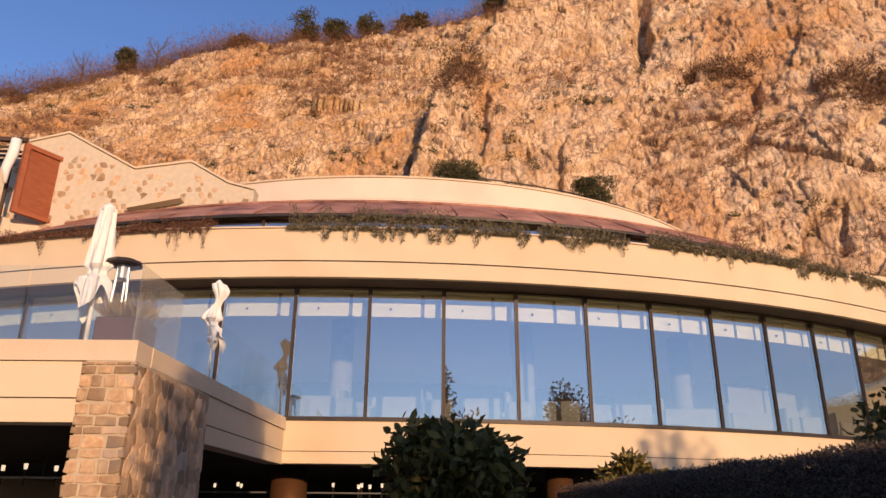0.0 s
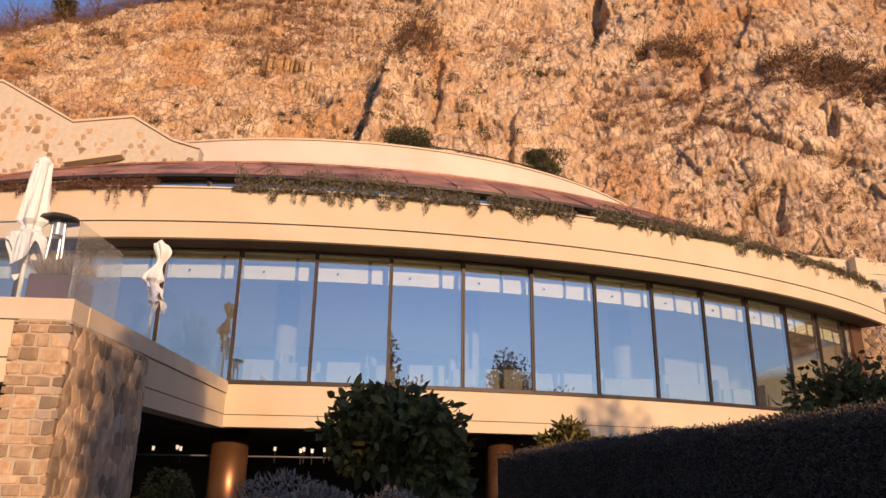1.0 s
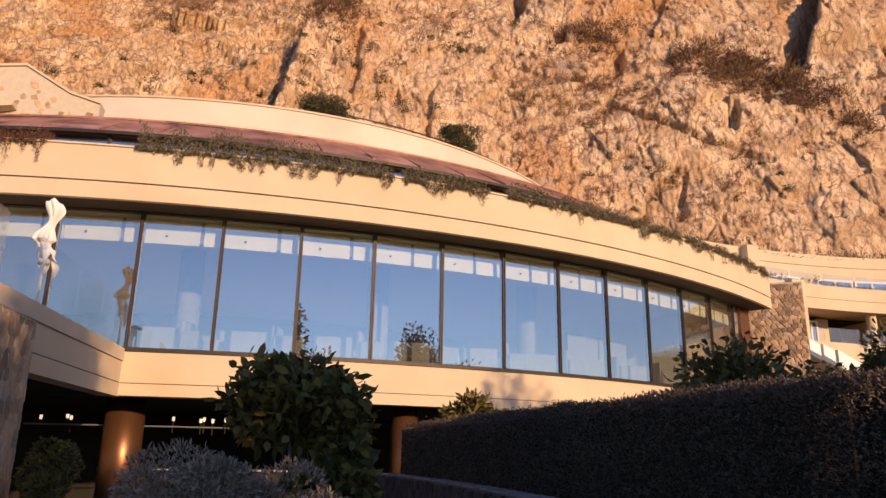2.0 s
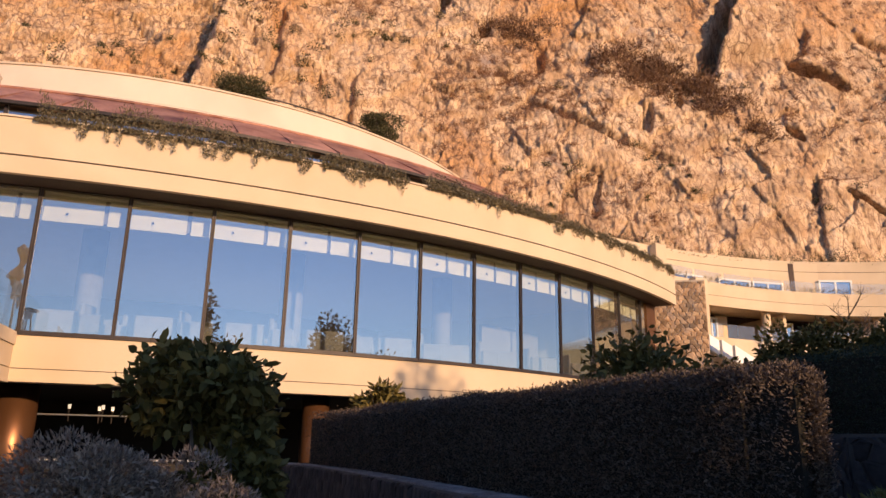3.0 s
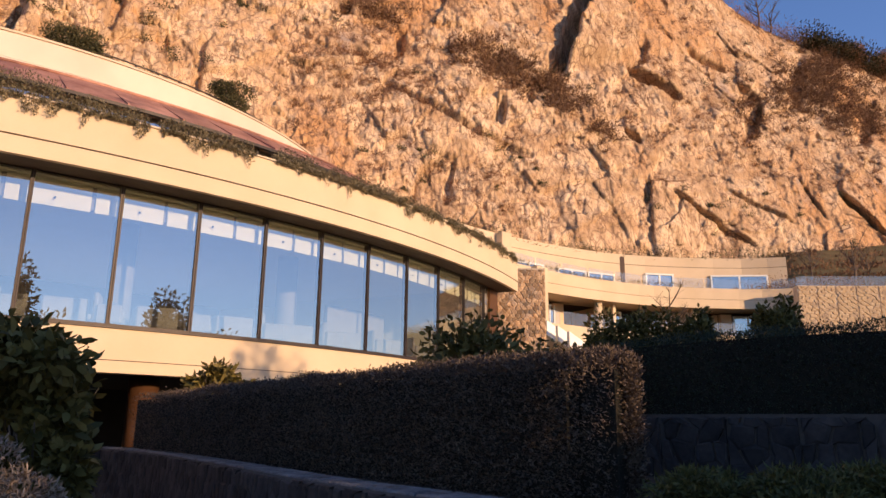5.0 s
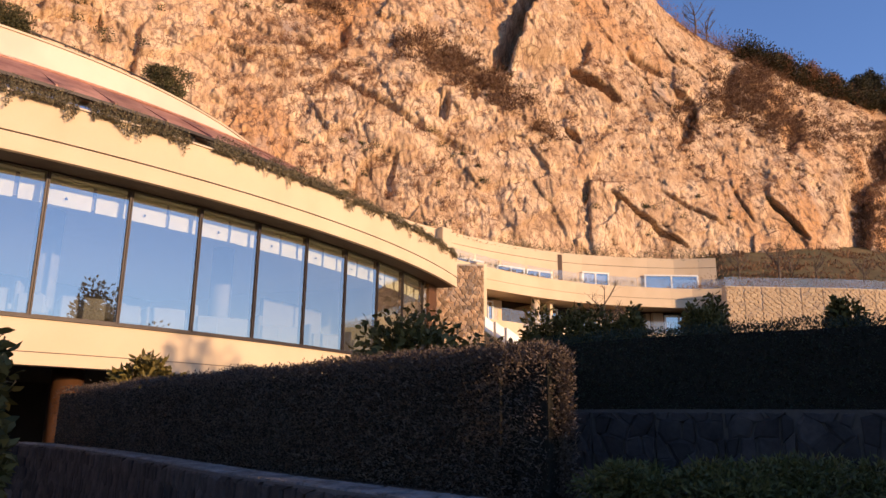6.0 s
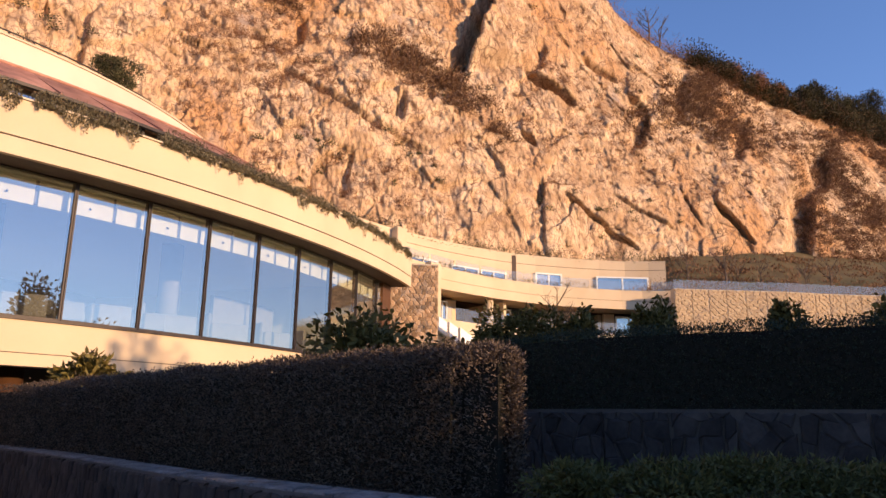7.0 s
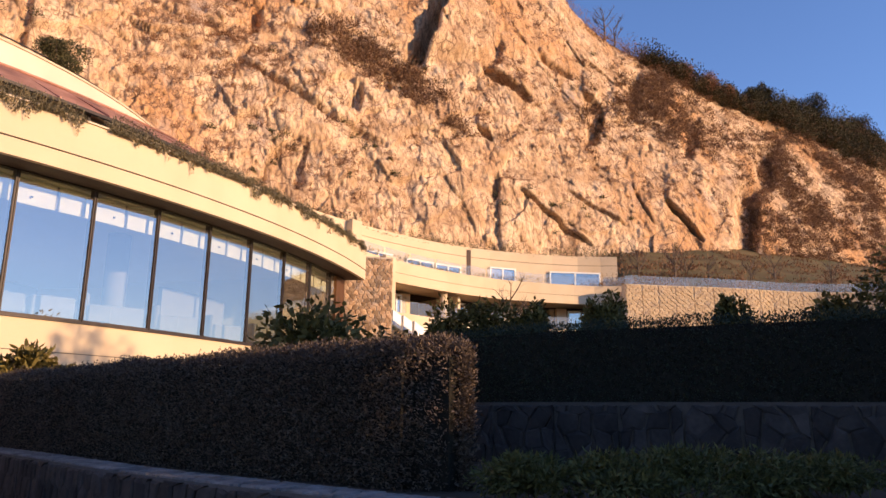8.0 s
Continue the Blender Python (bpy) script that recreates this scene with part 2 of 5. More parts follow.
BARK = mat("grey_brown_bark", (0.10, 0.075, 0.055), (0.17, 0.13, 0.10), 6, 0.95, bump=0.6, fine=30, stretch=(1, 1, 0.2))
SOIL = mat("dark_soil", (0.035, 0.028, 0.02), (0.06, 0.045, 0.03), 3, 1.0, bump=0.6, fine=20)
GRASS = mat("dry_winter_grass", (0.085, 0.062, 0.024), (0.155, 0.115, 0.045), 0.6, 1.0, bump=0.8, fine=8, c3=(0.08, 0.075, 0.03), s3=0.15)
PAVING = mat("grey_paving", (0.16, 0.15, 0.14), (0.22, 0.21, 0.20), 1.5, 0.9, bump=0.3, fine=25)
ROCK = rock_mat()
# the last value paints a faint pale haze over the panes
PANE = glass_mat("coated_window_glass", (0.64, 0.69, 0.67), 0.36, 0.9, 0.0, 0.05, 0.035)
RAILGLASS = glass_mat("clear_rail_glass", (0.90, 0.94, 0.93), 0.06, 0.35, 0.0, 0.0, 0.05)
FROSTGLASS = glass_mat("hazy_rail_glass", (0.80, 0.83, 0.84), 0.08, 0.35, 0.05, 0.0, 0.14)
DIRTYGLASS = glass_mat("spotted_rail_glass", (0.74, 0.77, 0.74), 0.20, 0.6, 0.08, 0.0, 0.28)
LAUREL = leaf_mat("laurel_leaves", (0.062, 0.055, 0.016), (0.23, 0.18, 0.055), 0.5, 0.18, 0.15)
SILVERLEAF = leaf_mat("silvery_shrub_leaves", (0.16, 0.115, 0.082), (0.46, 0.36, 0.26), 0.7, 0.2)
WOODLEAF = leaf_mat("dark_woodland_leaves", (0.028, 0.027, 0.012), (0.085, 0.07, 0.03), 0.8, 0.12)
GREYLEAF = leaf_mat("grey_hedge_leaves", (0.046, 0.033, 0.026), (0.20, 0.148, 0.108), 0.7, 0.2)
DARKLEAF = leaf_mat("dark_hedge_leaves", (0.022, 0.030, 0.016), (0.05, 0.06, 0.03), 0.6, 0.1)
JUNIPER = leaf_mat("juniper_needles", (0.05, 0.06, 0.02), (0.15, 0.145, 0.045), 0.6, 0.15)
TRAIL = leaf_mat("trailing_rosemary", (0.095, 0.085, 0.045), (0.25, 0.20, 0.115), 0.7, 0.2)
REDVINE = leaf_mat("reddish_creeper", (0.12, 0.035, 0.025), (0.20, 0.12, 0.06), 0.7, 0.2)
SCRUB = leaf_mat("dry_brown_scrub", (0.20, 0.10, 0.055), (0.36, 0.20, 0.11), 0.9, 0.15)
BROWNBRUSH = leaf_mat("dark_brown_brush", (0.135, 0.075, 0.042), (0.27, 0.155, 0.085), 0.9, 0.12)
EVERGREEN = leaf_mat("dark_evergreen", (0.05, 0.05, 0.022), (0.13, 0.115, 0.05), 0.8, 0.15)
STRAW = leaf_mat("straw_grass_blades", (0.30, 0.22, 0.12), (0.42, 0.32, 0.18), 0.8, 0.25)


# ---- building blocks ----
def mesh_data(name, verts, faces, material, smooth=False):
    me = bpy.data.meshes.new(name)
    if isinstance(faces, np.ndarray):
        nf, k = faces.shape
        me.vertices.add(len(verts))
        me.vertices.foreach_set("co", np.ascontiguousarray(verts, dtype=np.float32).ravel())
        me.loops.add(nf * k)
        me.loops.foreach_set("vertex_index", np.ascontiguousarray(faces, dtype=np.int32).ravel())
        me.polygons.add(nf)
        me.polygons.foreach_set("loop_start", np.arange(0, nf * k, k, dtype=np.int32))
        me.update(calc_edges=True)
    else:
        me.from_pydata([tuple(v) for v in verts], [], faces)
    if smooth:
        me.polygons.foreach_set("use_smooth", np.ones(len(me.polygons), dtype=bool))
    me.materials.append(material)
    return me


def solid(name, vf, material, parent=None, label="", smooth=False):
    ob = new(name, mesh_data(name, vf[0], vf[1], material, smooth))
    if parent:
        ob.parent = parent
    if label:
        ob["label"] = label
    return ob


def thing(name, at, label, category, group="", kind=""):
    """An Empty at a thing's base."""
    ob = new(name)
    ob.empty_display_size = 0.1
    ob.location = at
    return tagged(ob, label, category, group, kind)


def part(name, vf, material, parent, label="", smooth=False):
    """A part whose vertices are given in the world, under a thing that stands at its own place."""
    ob = solid(name, vf, material, parent, label, smooth)
    top = parent
    shift = Vector((0, 0, 0))
    while top:
        shift += top.location
        top = top.parent
    ob.location = -shift
    return ob


def join(*vfs):
    V, F, k = [], [], 0
    for v, f in vfs:
        V += [tuple(p) for p in v]
        F += [tuple(int(i) + k for i in q) for q in f]
        k += len(v)
    return V, F


def box(x0, x1, y0, y1, z0, z1, bevel=0.0):
    if bevel <= 0:
        v = [(x, y, z) for z in (z0, z1) for x, y in ((x0, y0), (x1, y0), (x1, y1), (x0, y1))]
        return v, [(0, 3, 2, 1), (4, 5, 6, 7), (0, 1, 5, 4), (1, 2, 6, 5), (2, 3, 7, 6), (3, 0, 4, 7)]
    bm = bmesh.new()
    bmesh.ops.create_cube(bm, size=1, matrix=Matrix.Translation(((x0 + x1) / 2, (y0 + y1) / 2, (z0 + z1) / 2)) @ Matrix.Diagonal((x1 - x0, y1 - y0, z1 - z0, 1)))
    bmesh.ops.bevel(bm, geom=bm.edges[:], offset=bevel, segments=1, affect="EDGES")
    bm.verts.index_update()
    v, f = [tuple(p.co) for p in bm.verts], [tuple(q.index for q in p.verts) for p in bm.faces]
    bm.free()
    return v, f


def prism(outline, z0, z1):
    """A plan outline (counter-clockwise) drawn up from z0 to z1."""
    n = len(outline)
    v = [(x, y, z0) for x, y in outline] + [(x, y, z1) for x, y in outline]
    return v, [tuple(range(n - 1, -1, -1)), tuple(range(n, 2 * n))] + [(i, (i + 1) % n, n + (i + 1) % n, n + i) for i in range(n)]


def slab(p, q, up, depth_dir, h, d):
    """A board from p to q, h along up, d along depth_dir."""
    p, q, up, dd = Vector(p), Vector(q), Vector(up).normalized() * h, Vector(depth_dir).normalized() * d
    v = [p, q, q + dd, p + dd, p + up, q + up, q + dd + up, p + dd + up]
    return [tuple(x) for x in v], [(0, 3, 2, 1), (4, 5, 6, 7), (0, 1, 5, 4), (1, 2, 6, 5), (2, 3, 7, 6), (3, 0, 4, 7)]


def tube(points, radii, sides=10, caps=True):
    pts = [Vector(p) for p in points]
    v, f = [], []
    for i, p in enumerate(pts):
        d = (pts[min(i + 1, len(pts) - 1)] - pts[max(i - 1, 0)]).normalized()
        a = d.orthogonal().normalized()
        if abs(d.z) > 0.9:
            a = (Vector((1, 0, 0)) - d * d.x).normalized()
        b = d.cross(a)
        r = radii[i] if isinstance(radii, (list, tuple)) else radii
        for k in range(sides):
            w = 2 * math.pi * k / sides
            v.append(tuple(p + a * (r * math.cos(w)) + b * (r * math.sin(w))))
    for i in range(len(pts) - 1):
        for k in range(sides):
            f.append((i * sides + k, i * sides + (k + 1) % sides, (i + 1) * sides + (k + 1) % sides, (i + 1) * sides + k))
    if caps:
        f.append(tuple(range(sides - 1, -1, -1)))
        f.append(tuple(range((len(pts) - 1) * sides, len(pts) * sides)))
    return v, f


CX, CY = -2.69, 44.46  # centre of the curved front
RG = 28.62             # radius of the glass line


def on_arc(r, deg, z):
    return (CX + r * math.cos(radians(deg)), CY + r * math.sin(radians(deg)), z)


def quad(p, q, z0, z1):
    """An upright sheet from p to q, whose front is on the right of the way."""
    return [(p[0], p[1], z0), (q[0], q[1], z0), (q[0], q[1], z1), (p[0], p[1], z1)], [(0, 1, 2, 3)]


def arc(r0, r1, z0, z1, a0, a1, n, z2=None, z3=None):
    """A curved bar: radii r0 < r1, from angle a0 to a1. z2, z3: lower and upper height at the outer radius."""
    z2 = z0 if z2 is None else z2
    z3 = z1 if z3 is None else z3
    v, f = [], []
    for i in range(n + 1):
        a = a0 + (a1 - a0) * i / n
        v += [on_arc(r0, a, z0), on_arc(r1, a, z2), on_arc(r1, a, z3), on_arc(r0, a, z1)]
    for i in range(n):
        k = 4 * i
        for j in range(4):
            f.append((k + j, k + 4 + j, k + 4 + (j + 1) % 4, k + (j + 1) % 4))
    f += [(0, 1, 2, 3), (4 * n + 3, 4 * n + 2, 4 * n + 1, 4 * n)]
    return v, f


def curve_bar(line, thick, z0, z1, side=1):
    """A wall along a plan line, thick to the given side of its way."""
    pts = [Vector((x, y)) for x, y in line]
    v, f = [], []
    for i, p in enumerate(pts):
        d = (pts[min(i + 1, len(pts) - 1)] - pts[max(i - 1, 0)]).normalized()
        nrm = Vector((-d.y, d.x)) * side
        q = p + nrm * thick
        v += [(p.x, p.y, z0), (q.x, q.y, z0), (q.x, q.y, z1), (p.x, p.y, z1)]
    for i in range(len(pts) - 1):
        k = 4 * i
        for j in range(4):
            f.append((k + j, k + (j + 1) % 4, k + 4 + (j + 1) % 4, k + 4 + j))
    m = 4 * (len(pts) - 1)
    f += [(3, 2, 1, 0), (m, m + 1, m + 2, m + 3)]
    return v, f


def smooth_line(line, step=0.5):
    """A Catmull-Rom line through plan points, at even steps."""
    p = [np.array(q, float) for q in line]
    p = [2 * p[0] - p[1]] + p + [2 * p[-1] - p[-2]]
    out = []
    for i in range(1, len(p) - 2):
        n = max(2, int(np.linalg.norm(p[i + 1] - p[i]) / step))
        for k in range(n):
            t = k / n
            out.append(0.5 * (2 * p[i] + (p[i + 1] - p[i - 1]) * t + (2 * p[i - 1] - 5 * p[i] + 4 * p[i + 1] - p[i + 2]) * t * t + (3 * p[i] - p[i - 1] - 3 * p[i + 1] + p[i + 2]) * t ** 3))
    out.append(p[-2])
    return [tuple(q) for q in out]


def leaves(points, dirs, length, width, rng, curl=0.25, oval=False):
    """Leaves at points along dirs: each one a folded kite of four corners, or an oval of six."""
    n = len(points)
    d = dirs / np.maximum(np.linalg.norm(dirs, axis=1, keepdims=True), 1e-6)
    s = np.cross(d, rng.normal(size=(n, 3)))
    s /= np.maximum(np.linalg.norm(s, axis=1, keepdims=True), 1e-6)
    u = np.cross(s, d)
    L = (length * rng.uniform(0.6, 1.25, n))[:, None]
    Wd = (width * rng.uniform(0.7, 1.2, n))[:, None]
    a = points
    if oval:
        c = points + d * L - u * L * curl * 0.4
        side = [points + d * L * k + s * Wd * 0.5 * w * sg + u * L * curl * 0.25 for k, w, sg in ((0.30, 0.9, 1), (0.68, 0.85, 1), (0.68, 0.85, -1), (0.30, 0.9, -1))]
        v = np.stack([a, side[0], side[1], c, side[2], side[3]], 1).reshape(-1, 3)
        return v, np.arange(6 * n).reshape(n, 6)
    b = points + d * L * 0.5 + s * Wd * 0.5 + u * L * curl * 0.3
    c = points + d * L - u * L * curl * 0.4
    e = points + d * L * 0.5 - s * Wd * 0.5 + u * L * curl * 0.3
    v = np.stack([a, b, c, e], 1).reshape(-1, 3)
    f = np.arange(4 * n).reshape(n, 4)
    return v, f


def cloud(rng, n, centre, size, lumps=9, shell=0.55):
    """Points and outward ways in a lumpy crown."""
    c = rng.normal(size=(lumps, 3))
    c /= np.linalg.norm(c, axis=1, keepdims=True)
    c *= rng.uniform(0.25, 0.62, (lumps, 1))
    rad = rng.uniform(0.30, 0.52, lumps)
    k = rng.integers(0, lumps, n)
    d = rng.normal(size=(n, 3))
    d /= np.linalg.norm(d, axis=1, keepdims=True)
    r = rad[k][:, None] * rng.uniform(shell, 1.0, (n, 1))
    p = (c[k] + d * r) * np.array(size) + np.array(centre)
    return p, d


def vnoise(p, seed):
    """Value noise in space, 0 to 1."""
    i = np.floor(p).astype(np.int64)
    w = p - i
    w = w * w * w * (w * (w * 6 - 15) + 10)

    def h(ix, iy, iz):
        x = (ix * 374761393 + iy * 668265263 + iz * 2147483647 + seed * 974634599) & 0xFFFFFFFF
        x = ((x ^ (x >> 13)) * 1274126177) & 0xFFFFFFFF
        x = ((x ^ (x >> 16)) * 2246822519) & 0xFFFFFFFF
        return ((x ^ (x >> 15)) & 0xFFFFFF) / float(0xFFFFFF)

    r = 0
    for dx in (0, 1):
        for dy in (0, 1):
            for dz in (0, 1):
                wt = (w[:, 0] if dx else 1 - w[:, 0]) * (w[:, 1] if dy else 1 - w[:, 1]) * (w[:, 2] if dz else 1 - w[:, 2])
                r = r + wt * h(i[:, 0] + dx, i[:, 1] + dy, i[:, 2] + dz)
    return r


def fbm(p, octaves, seed, ridged=False):
    t, a, s = 0, 1.0, 0
    for o in range(octaves):
        n = vnoise(p * (2.03 ** o) + 17.3 * o, seed + o)
        if ridged:
            n = 1 - np.abs(2 * n - 1)
        t = t + a * n
        s += a
        a *= 0.52
    return t / s


def facets(p, size, amp, seed):
    """Broken rock: every cell of space gets a plane of its own."""
    q = p / np.array(size)
    base = np.floor(q - 0.5).astype(np.int64)
    best = np.full(len(q), 1e9)
    res = np.zeros(len(q))

    def h(i, k):
        x = (i[:, 0] * 374761393 + i[:, 1] * 668265263 + i[:, 2] * 1442695041 + (seed * 7 + k) * 974634599) & 0xFFFFFFFF
        x = ((x ^ (x >> 13)) * 1274126177) & 0xFFFFFFFF
        x = ((x ^ (x >> 16)) * 2246822519) & 0xFFFFFFFF
        return ((x ^ (x >> 15)) & 0xFFFFFF) / float(0xFFFFFF) - 0.5

    for dx in (0, 1):
        for dy in (0, 1):
            for dz in (0, 1):
                i = base + np.array([dx, dy, dz])
                w = q - (i + 0.5 + 0.7 * np.stack([h(i, 0), h(i, 1), h(i, 2)], 1))
                d = (w * w).sum(1)
                v = h(i, 3) * 0.9 + w[:, 0] * h(i, 4) * 1.8 + w[:, 1] * h(i, 5) * 1.0 + w[:, 2] * (h(i, 6) * 1.6 - 0.35)
                m = d < best
                best[m], res[m] = d[m], v[m]
    return amp * res

# ---- the cliff and the ground ----
AZ = [-60, -42, -35, -28, -20, -12, -4, 4, 8, 20, 32, 42, 48, 52, 55.7, 62.5, 65.3, 69, 74, 80, 110]
TOP_EL = [18, 24, 26.9, 30.2, 33.4, 35.4, 36.7, 38.1, 38.6, 40.5, 40, 37, 34, 31.6, 28.4, 24, 22.6, 21.0, 18.6, 12, 1]
BASE_D = [30, 32, 33, 34, 34.5, 35, 36, 37, 38, 40.5, 45, 51, 56, 60, 63.5, 71, 76, 84, 98, 150, 220]
SET_BACK = [30, 30, 30, 29, 27, 25, 24, 22, 21, 20, 18, 16, 15, 15, 16, 18, 20, 24, 30, 40, 50]
BASE_EL = [8, 8, 8, 8, 8, 8, 8, 8, 8, 8, 8.5, 9, 9.5, 10.2, 11.8, 11.6, 11.2, 10.7, 9.5, 4, 2]


def sstep(x):
    x = np.clip(x, 0, 1)
    return x * x * (3 - 2 * x)


def cliff_sheet(na=1360, nv=370):
    a = np.linspace(-42, 84, na)
    v = np.linspace(0, 1.12, nv)
    A, Vv = np.meshgrid(a, v, indexing="ij")
    A, Vv = A.ravel(), Vv.ravel()
    el, bd, sb, bz = (np.interp(A, AZ, t) for t in (TOP_EL, BASE_D, SET_BACK, BASE_EL))
    bz = 1.6 + bd * np.tan(np.radians(bz))
    td = bd + sb
    tz = 1.6 + td * np.tan(np.radians(el))
    vv = np.minimum(Vv, 1.0)
    d = bd + sb * vv ** 1.25 + 60 * np.maximum(Vv - 1.0, 0)
    z = bz + (tz - bz) * vv
    E = np.degrees(np.arctan2(z - 1.6, d))
    x, y = np.sin(np.radians(A)), np.cos(np.radians(A))
    p = np.stack([x * d, y * d, z], 1)
    steep = sstep((A - 5) / 25)
    dip = radians(-38)
    lat = p[:, 0]
    q = np.stack([lat * math.cos(dip) - z * math.sin(dip), p[:, 1], lat * math.sin(dip) + z * math.cos(dip)], 1)
    warp = p + 0.35 * (np.stack([vnoise(p / 3.1, 81), vnoise(p / 3.1, 82), vnoise(p / 3.1, 83)], 1) - 0.5)
    qw = q + 1.2 * (np.stack([vnoise(p / 3.1, 81), vnoise(p / 3.1, 82), vnoise(p / 3.1, 83)], 1) - 0.5)
    out = 2.8 * (fbm(p / 17, 3, 3) - 0.5)
    A_true, E_true = A, E
    A = A + 1.1 * (fbm(p / 4.0, 3, 201) - 0.5) + 0.5 * (fbm(p / 1.3, 2, 205) - 0.5)
    E = E + 0.9 * (fbm(p / 4.0, 3, 211) - 0.5) + 0.4 * (fbm(p / 1.3, 2, 215) - 0.5)
    # the spur over the curved roof
    line = np.interp(E, [20, 26.3, 30.6, 37.3, 40], [-4.6, -2.7, -1.0, 5.8, 7.5])
    out += 2.8 * sstep((A - line + 0.4) / 1.0) * np.exp(-np.maximum(A - line, 0) / 11.0)
    # the tall shaded cleft and the buttress beside it
    mid = 40.0 + 0.62 * (E - 28.5)
    g = sstep((E - 27.2) / 0.8)
    out += g * (2.6 * sstep((A - mid - 0.5) / 0.5) * np.exp(-np.maximum(A - mid - 1.0, 0) / 5.0) - 2.4 * np.exp(-((A - mid) / 1.0) ** 4))
    # slanting ledges, hollowed beneath
    for a0, e0, a1, e1, amp, drop in ((45.3, 27.0, 49.6, 24.4, 1.6, 0.65), (48.0, 17.5, 54.3, 12.8, 1.0, 0.28), (59.6, 16.4, 62.4, 13.2, 1.2, 0.55), (57.2, 17.6, 58.9, 14.6, 0.5, 0.4), (44.9, 22.6, 46.3, 21.4, 0.8, 0.5),
                                      (53.6, 24.8, 55.3, 23.6, 1.0, 1.4), (50.0, 27.8, 53.0, 26.0, 0.8, 0.5), (52.0, 17.4, 57.0, 14.2, 0.6, 0.22), (24.0, 27.0, 38.0, 20.5, 0.5, 0.5)):
        t = (A_true + 0.3 * (A - A_true) - a0) / (a1 - a0)
        inside = sstep(t * 6) * sstep((1 - t) * 6)
        dl = E_true + 0.3 * (E - E_true) - (e0 + (e1 - e0) * t)
        out += amp * 0.6 * inside * sstep(dl / 0.2 + 0.5) * np.exp(-np.maximum(dl, 0) / 1.6)
        out -= amp * inside * sstep(-dl / 0.15) * sstep((drop + dl) / (0.6 * drop))
    # block at the cliff's foot
    out += 0.5 * sstep((A - 46.5) / 0.3) * sstep((50.2 - A) / 3.0) * sstep((18.2 - E) / 0.4)
    # dark clefts
    for a0, e0, e1, wd, amp in ((64.9, 11, 17.2, 0.75, 2.6), (66.6, 16, 20, 0.8, 2.0), (54.4, 20.4, 23.6, 0.55, 1.8), (46.2, 16.2, 19.0, 0.28, 0.6), (57.6, 22.5, 26.0, 0.5, 1.2), (61.6, 19.0, 22.5, 0.5, 1.2), (46.0, 26.4, 28.8, 0.7, 1.5),
                                (37.0, 24.4, 26.6, 0.5, 1.0), (34.4, 23.0, 25.6, 0.5, 1.2), (26.0, 28.4, 31.2, 0.45, 1.2), (21.0, 31.0, 33.2, 0.5, 1.2), (17.4, 32.4, 37.6, 0.55, 1.7), (9.5, 22, 28, 0.4, 0.6), (3.0, 26, 31, 0.4, 0.7), (30.4, 17.0, 21.0, 0.3, 0.6)):
        out -= amp * np.exp(-((A - a0 - 0.14 * (E - e0)) / wd) ** 4) * sstep((E - e0) / 0.8) * sstep((e1 - E) / 0.8)
    # broken faces, crisp to the smallest
    calm = 1 - 0.45 * sstep((A_true + 4) / 16) - 0.10 * sstep((A_true - 30) / 15)
    out += facets(qw, (7.0, 7.0, 3.2), 0.7, 5) * (0.4 + 0.6 * calm)
    out += calm * (facets(warp, (1.9, 1.9, 2.8), 0.42, 15) + facets(warp, (0.85, 0.85, 1.5), 0.30, 25) + facets(p, (0.5, 0.5, 0.95), 0.20, 45) + facets(p, (0.28, 0.28, 0.5), 0.10, 55))
    out += facets(q, (0.8, 0.8, 0.5), 0.10, 65) * (1 - 0.3 * steep)
    out -= 0.22 * calm * sstep((0.035 - np.abs(fbm(warp / np.array([2.6, 2.6, 5.0]), 4, 301) - 0.5)) / 0.02)
    out *= np.where(Vv > 1.0, 0.35, 1.0)
    lift = 0.25 * out
    p[:, 0] -= x * out
    p[:, 1] -= y * out
    p[:, 2] += lift * sstep((1.1 - Vv) * 6)
    i = np.arange(na - 1)[:, None] * nv + np.arange(nv - 1)[None, :]
    f = np.stack([i, i + nv, i + nv + 1, i + 1], -1).reshape(-1, 4)
    return p, f, A_true, np.degrees(np.arctan2(p[:, 2] - 1.6, np.hypot(p[:, 0], p[:, 1]))), Vv


cp, cf, CA, CE, CV = cliff_sheet()
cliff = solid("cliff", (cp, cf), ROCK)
tagged(cliff, "tall pale limestone cliff with ochre stains and dry scrub on its ledges", "cliff", kind="structure")

e1 = cp[cf[:, 1]] - cp[cf[:, 0]]
e2 = cp[cf[:, 3]] - cp[cf[:, 0]]
cn = np.cross(e1, e2)
cn /= np.maximum(np.linalg.norm(cn, axis=1, keepdims=True), 1e-9)
cmid = (cp[cf[:, 0]] + cp[cf[:, 2]]) / 2
fa, fe, fv = CA[cf[:, 0]], CE[cf[:, 0]], CV[cf[:, 0]]


def tufts(idx, rng, size, per, leaf, flat=0.7, slim=0.45):
    """Clumps of twigs and leaves at the given cliff faces."""
    n = len(idx)
    base = np.repeat(cmid[idx], per, 0)
    s = np.repeat(size * rng.uniform(0.4, 1.5, n), per)[:, None]
    d = rng.normal(size=(n * per, 3))
    d[:, 2] = np.abs(d[:, 2]) * 1.1 + 0.1
    d /= np.linalg.norm(d, axis=1, keepdims=True)
    p = base + d * s * rng.uniform(0.1, 1.0, (n * per, 1)) * np.array([1, 1, flat])
    return leaves(p, d + rng.normal(size=d.shape) * 0.5, leaf, leaf * slim, rng)


